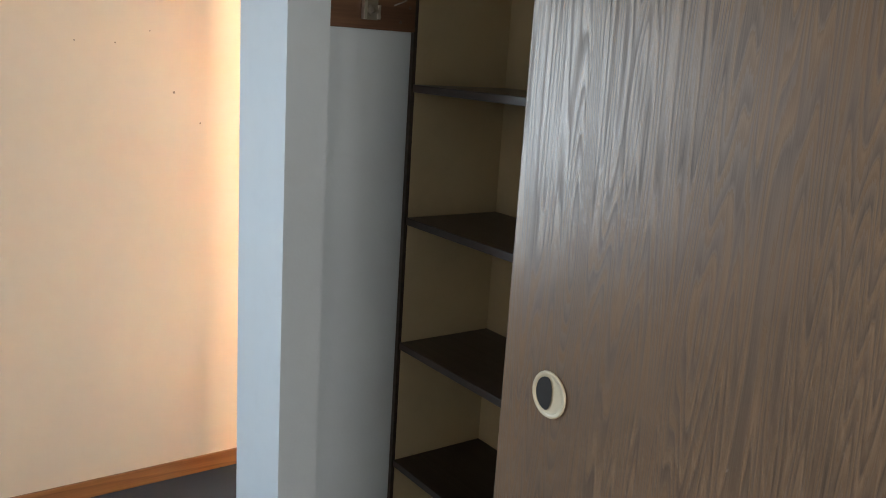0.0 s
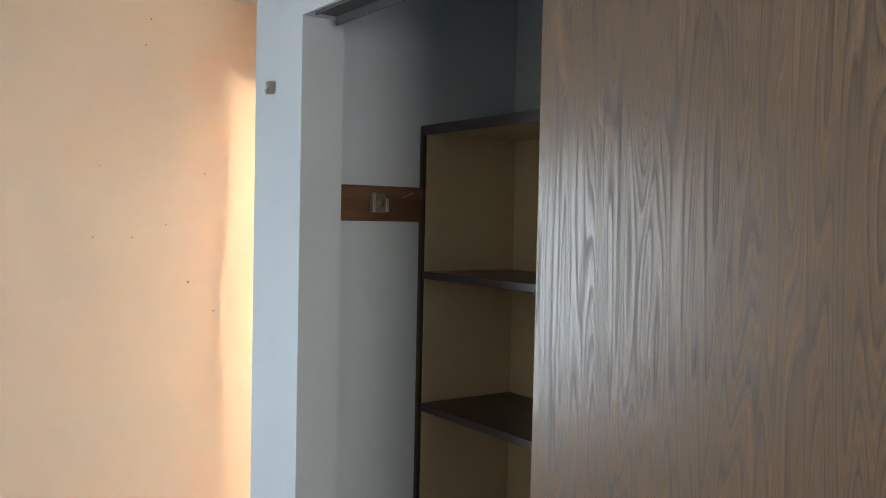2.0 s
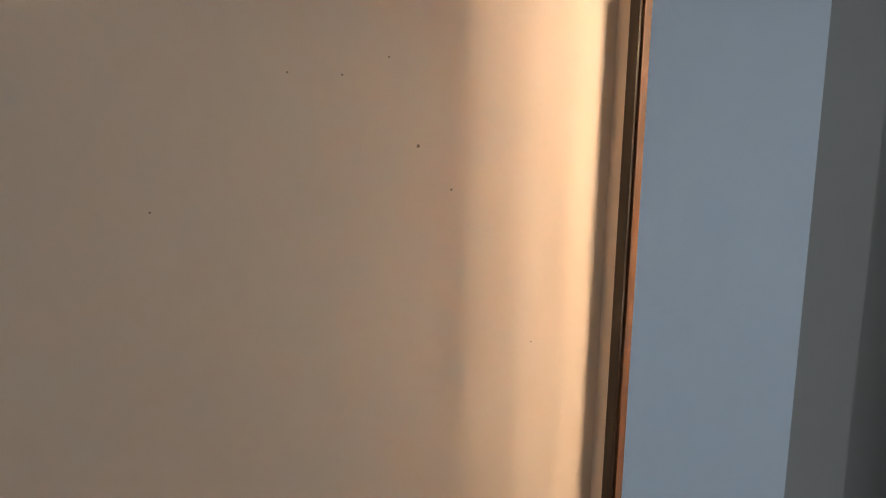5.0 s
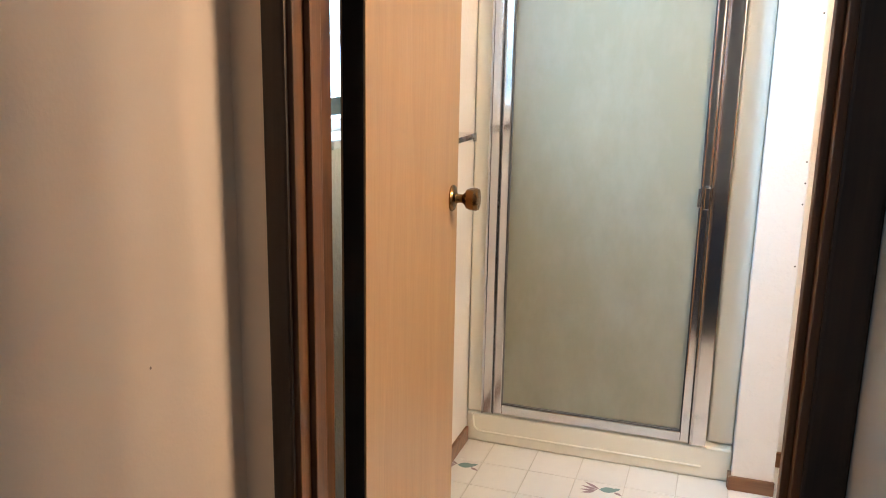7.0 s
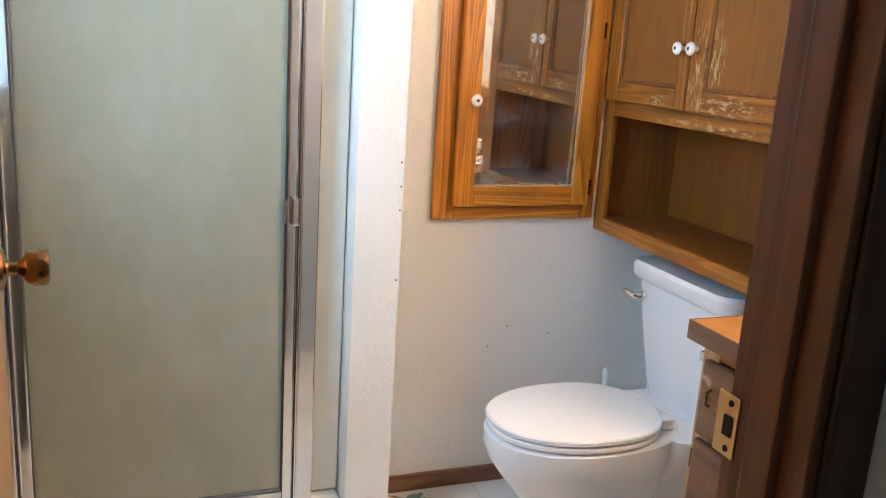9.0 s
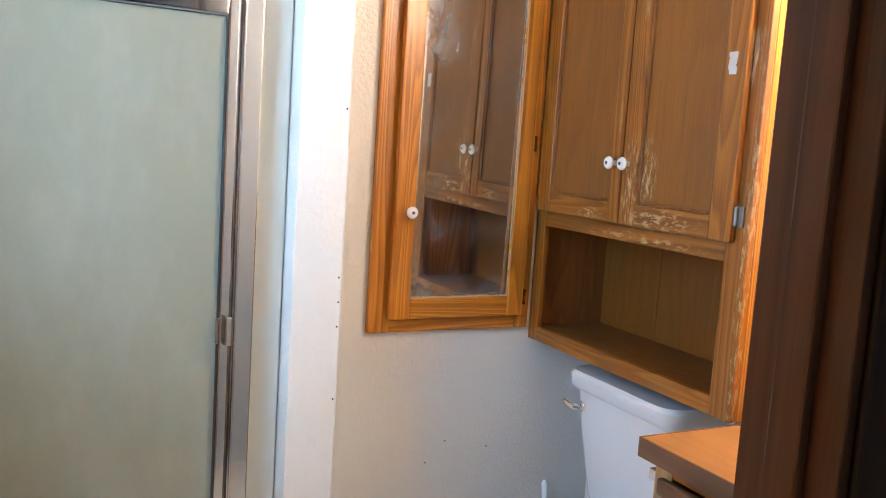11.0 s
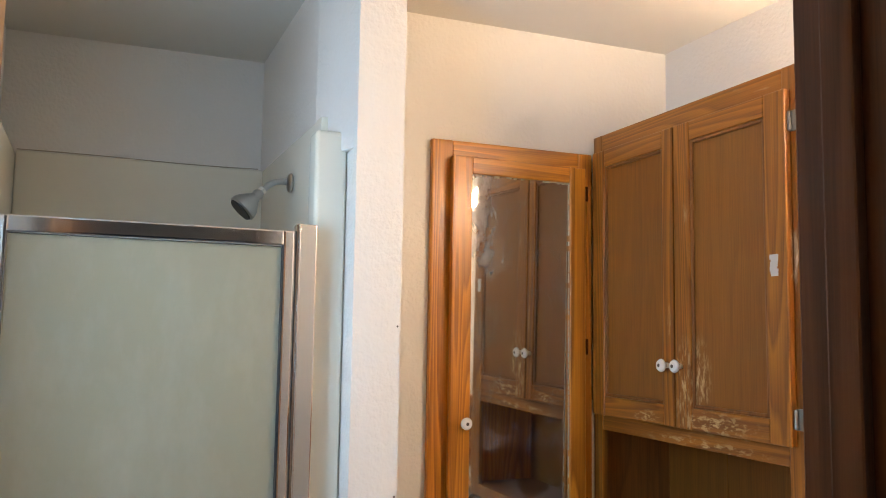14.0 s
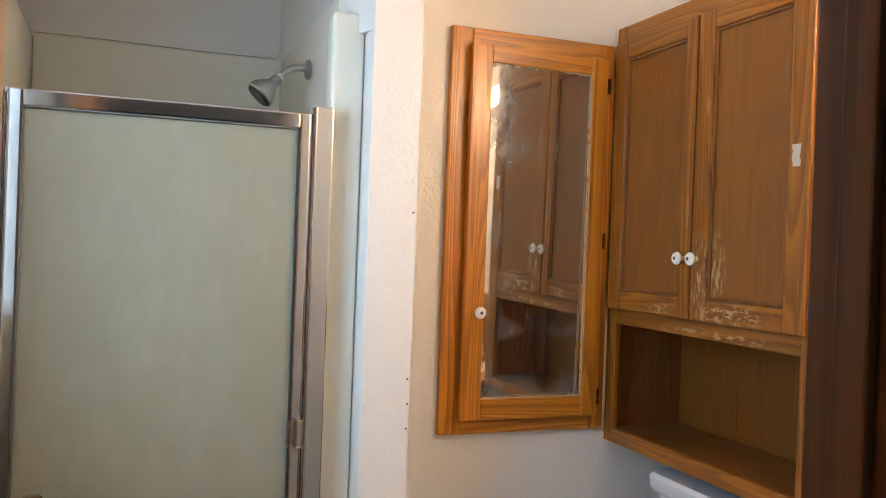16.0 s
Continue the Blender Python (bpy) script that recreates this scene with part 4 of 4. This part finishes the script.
# ---- vanity ----
def vanity():
    t = thing("vanity_cabinet", (1.6, 0.46, 0), "brown wooden vanity cabinet with scuffed drawers", "vanity")
    xf, y1 = 1.338, 0.792
    part("end_panel", box(xf + 0.018, 1.848, y1 - 0.018, y1, 0, 0.768, 0.002), PINE, t, "pale pine end panel")
    part("end_panel", box(xf + 0.018, 1.848, 0.1345, 0.152, 0, 0.768, 0.002), PINE, t)
    part("face_stile", box(xf, xf + 0.018, y1 - 0.048, y1, 0.08, 0.768, 0.002), PINE, t, "pale pine stile")
    part("face_stile", box(xf, xf + 0.018, 0.1345, 0.18, 0.08, 0.768, 0.002), PINE, t)
    part("face_rail", box(xf + 0.001, xf + 0.018, 0.18, y1 - 0.048, 0.745, 0.768, 0.002), BROWNOAKY, t)
    part("face_rail", box(xf + 0.001, xf + 0.018, 0.18, y1 - 0.048, 0.08, 0.12, 0.002), BROWNOAKY, t)
    part("toe_kick", box(xf + 0.06, xf + 0.075, 0.1345, y1 - 0.018, 0, 0.08, 0.0), DARKOAK, t)
    d = part("drawer_front", box(xf - 0.017, xf - 0.0005, 0.42, y1 - 0.024, 0.585, 0.742, 0.005, 3), VANDOOR, t, "scuffed brown drawer front")
    part("drawer_pull", tube([(xf - 0.016, 0.735, 0.69), (xf - 0.026, 0.735, 0.685), (xf - 0.026, 0.735, 0.66), (xf - 0.016, 0.735, 0.655)], 0.003, 8), BRASS, d)
    part("drawer_front", box(xf - 0.017, xf - 0.0005, 0.16, 0.412, 0.585, 0.742, 0.005, 3), VANDOOR, t, "scuffed brown drawer front")
    for a, b in ((0.42, y1 - 0.024), (0.16, 0.412)):
        part("door", box(xf - 0.017, xf - 0.0005, a, b, 0.105, 0.575, 0.005, 3), VANDOOR, t, "scuffed brown door")
    for z in (0.15, 0.52):
        surface_hinge(t, (xf - 0.003, y1 - 0.022, z - 0.02), (xf - 0.0003, y1 - 0.004, z + 0.02), (xf - 0.004, y1 - 0.020, z - 0.018), BRASS)


vanity()
c = thing("countertop", (1.58, 0.47, 0.768), "orange-brown laminate vanity countertop with dark edge", "countertop")
part("slab", box(1.316, 1.849, 0.1345, 0.814, 0.7695, 0.808, 0.002), COUNTER, c)
part("front_edge", box(1.312, 1.316, 0.1345, 0.818, 0.7685, 0.8085, 0.001), COUNTEREDGE, c, "brown edge band")
part("end_edge", box(1.316, 1.849, 0.814, 0.818, 0.7685, 0.8085, 0.001), COUNTEREDGE, c, "brown edge band")
bs = thing("backsplash", (1.84, 0.47, 0.808), "brown wooden backsplash boards behind the sink", "backsplash")
part("board", box(1.828, 1.848, 0.152, 0.815, 0.8085, 1.06, 0.002), BROWNOAKY, bs)
part("cap_rail", box(1.815, 1.848, 0.152, 0.815, 1.06, 1.10, 0.004), HONEYX, bs)
part("board", box(1.32, 1.848, 0.1345, 0.152, 0.8085, 1.06, 0.002), BROWNOAK, bs)
part("cap_rail", box(1.32, 1.848, 0.1345, 0.165, 1.06, 1.10, 0.004), HONEYX, bs)


def oval(cx, cy, rx, ry, z, n=36):
    return [(cx + rx * math.cos(2 * math.pi * i / n), cy + ry * math.sin(2 * math.pi * i / n), z) for i in range(n)]


sk = thing("sink", (1.57, 0.45, 0.81), "white oval ceramic sink with chrome faucet", "sink")
part("basin", loft([oval(1.57, 0.45, 0.20, 0.25, 0.8085), oval(1.57, 0.45, 0.205, 0.255, 0.818), oval(1.57, 0.45, 0.19, 0.24, 0.826), oval(1.56, 0.45, 0.165, 0.205, 0.820), oval(1.55, 0.45, 0.14, 0.18, 0.8125), oval(1.55, 0.45, 0.06, 0.08, 0.8105)]), CERAMIC, sk, "", True)
fa = part("faucet_base", box(1.71, 1.76, 0.37, 0.53, 0.818, 0.838, 0.008, 3), CHROME, sk, "chrome faucet", True)
part("spout", tube([(1.735, 0.45, 0.83), (1.73, 0.45, 0.88), (1.70, 0.45, 0.90), (1.64, 0.45, 0.895), (1.61, 0.45, 0.878)], [0.016, 0.015, 0.013, 0.011, 0.010], 12), CHROME, fa, "", True)
for y in (0.385, 0.515):
    part("handle", lathe([(0.016, 0), (0.014, 0.02), (0.022, 0.03), (0.022, 0.055), (0.014, 0.062)], (1.735, y, 0.836), (0, 0, 1), 14), CHROME, fa, "", True)

tp = thing("paper_holder", (1.36, 0.83, 0.70), "chrome toilet paper holder on the vanity end", "paper holder")
part("arm", box(1.385, 1.405, 0.792, 0.862, 0.695, 0.72, 0.003), CHROME, tp)
part("plate", box(1.36, 1.43, 0.792, 0.796, 0.68, 0.735, 0.002), CHROME, tp)
part("roller", lathe([(0.004, 0), (0.010, 0.006), (0.010, 0.10), (0.004, 0.11)], (1.395, 0.848, 0.708), (1, 0, 0), 12), WHITEPLASTIC, tp, "", True)

vl = thing("vanity_light", (1.82, 0.58, 1.95), "vanity light bar with warm globe bulbs", "wall lamp")
part("back_bar", box(1.815, 1.849, 0.31, 0.82, 1.91, 1.99, 0.005), BRASS, vl)
for y in (0.41, 0.565, 0.72):
    bl = part("bulb", lathe([(0.012, 0.0), (0.020, 0.010), (0.036, 0.028), (0.042, 0.050), (0.036, 0.074), (0.018, 0.090), (0.0, 0.093)], (1.815, y, 1.95), (-1, 0, 0), 20), BULB, vl, "lit warm globe bulb", True)

tb = thing("towel_bar", (BL, 1.25, 1.055), "chrome towel bar on the bathroom wall", "towel bar")
for y in (0.99, 1.335):
    part("bracket", box(BL, BL + 0.055, y - 0.013, y + 0.013, 1.042, 1.068, 0.003), CHROME, tb)
part("bar", box(BL + 0.030, BL + 0.042, 1.003, 1.322, 1.047, 1.063, 0.001), CHROME, tb)

for x, y, z, ax in ((0.905, 1.463, 1.42, 0), (0.905, 1.463, 1.02, 0), (0.907, 1.463, 0.96, 0), (0.906, 1.463, 0.90, 0), (0.905, 1.463, 0.72, 0), (1.27, 1.672, 0.44, 0), (1.33, 1.672, 0.50, 0), (1.47, 1.672, 0.47, 0)):
    single("nail_hole", lathe([(0.0025, -0.0005), (0.0025, 0.0004), (0.001, 0.0009)], (x, y, z), (0, -1, 0), 9), NAIL, "small dark nick in the white bathroom wall", "nail hole", "nicks in the bathroom wall")

# ---- tiled floor, last ----
fl = new("floor_bath")
ORIGIN[fl.name] = Vector((0, 0, 0))
tagged(fl, "cream six inch floor tiles with printed birds", "floor", kind="structure")
T, G = 0.152, 0.0026
tile_mesh = finish("tile", box(-T / 2 + G / 2, T / 2 - G / 2, -T / 2 + G / 2, T / 2 - G / 2, -0.004, 0.0, 0.0012, 1), TILEW)
x_start, y_start = 0.4075 - 3 * T, 1.279 - 7 * T
for j in range(11):
    for i in range(-1, 14):
        x, y = x_start + i * T, y_start + j * T
        if x > 1.83 or x < -0.15 or y > 1.66 or y < 0.12 or (x < 0.78 and y > 1.55):
            continue
        o = new("tile", tile_mesh)
        o.parent = fl
        o.location = (x, y, 0)


def leaf(bm, x, y, ang, length, width, z=0.0006):
    c, s = math.cos(ang), math.sin(ang)
    pts = []
    for k in range(9):
        t = k / 8
        pts.append((t * length, width * math.sin(math.pi * t ** 0.8) * 0.5))
    outline = pts + [(p, -q) for p, q in reversed(pts[1:-1])]
    bm.faces.new([bm.verts.new((x + c * p - s * q, y + s * p + c * q, z)) for p, q in outline])


bird_a, bird_b = bmesh.new(), bmesh.new()
leaf(bird_a, 0.000, 0.002, 0.25, 0.060, 0.034)
leaf(bird_a, 0.040, 0.012, 0.6, 0.026, 0.016, 0.0009)
for k, ang in enumerate((2.55, 2.9, 3.25, 3.6)):
    leaf(bird_b, 0.000 - 0.004 * k, 0.004 - 0.006 * k, ang, 0.062 - 0.006 * k, 0.012)
leaf(bird_b, 0.045, 0.000, -0.5, 0.03, 0.012)
ma, mb = finish("bird_body", bird_a, TEAL), finish("bird_feathers", bird_b, MAUVE)
for x, y in ((-0.0485, 1.279), (0.4075, 1.279), (0.8635, 1.279), (1.0155, 1.583), (1.4715, 1.583), (0.1795, 0.975), (0.6355, 0.975), (1.0915, 0.975), (0.4075, 0.671), (0.8635, 0.671)):
    for nm, me in (("bird_body", ma), ("bird_feathers", mb)):
        o = new(nm, me)
        o.parent = fl
        o.location = (x + 0.005, y + 0.03, 0)
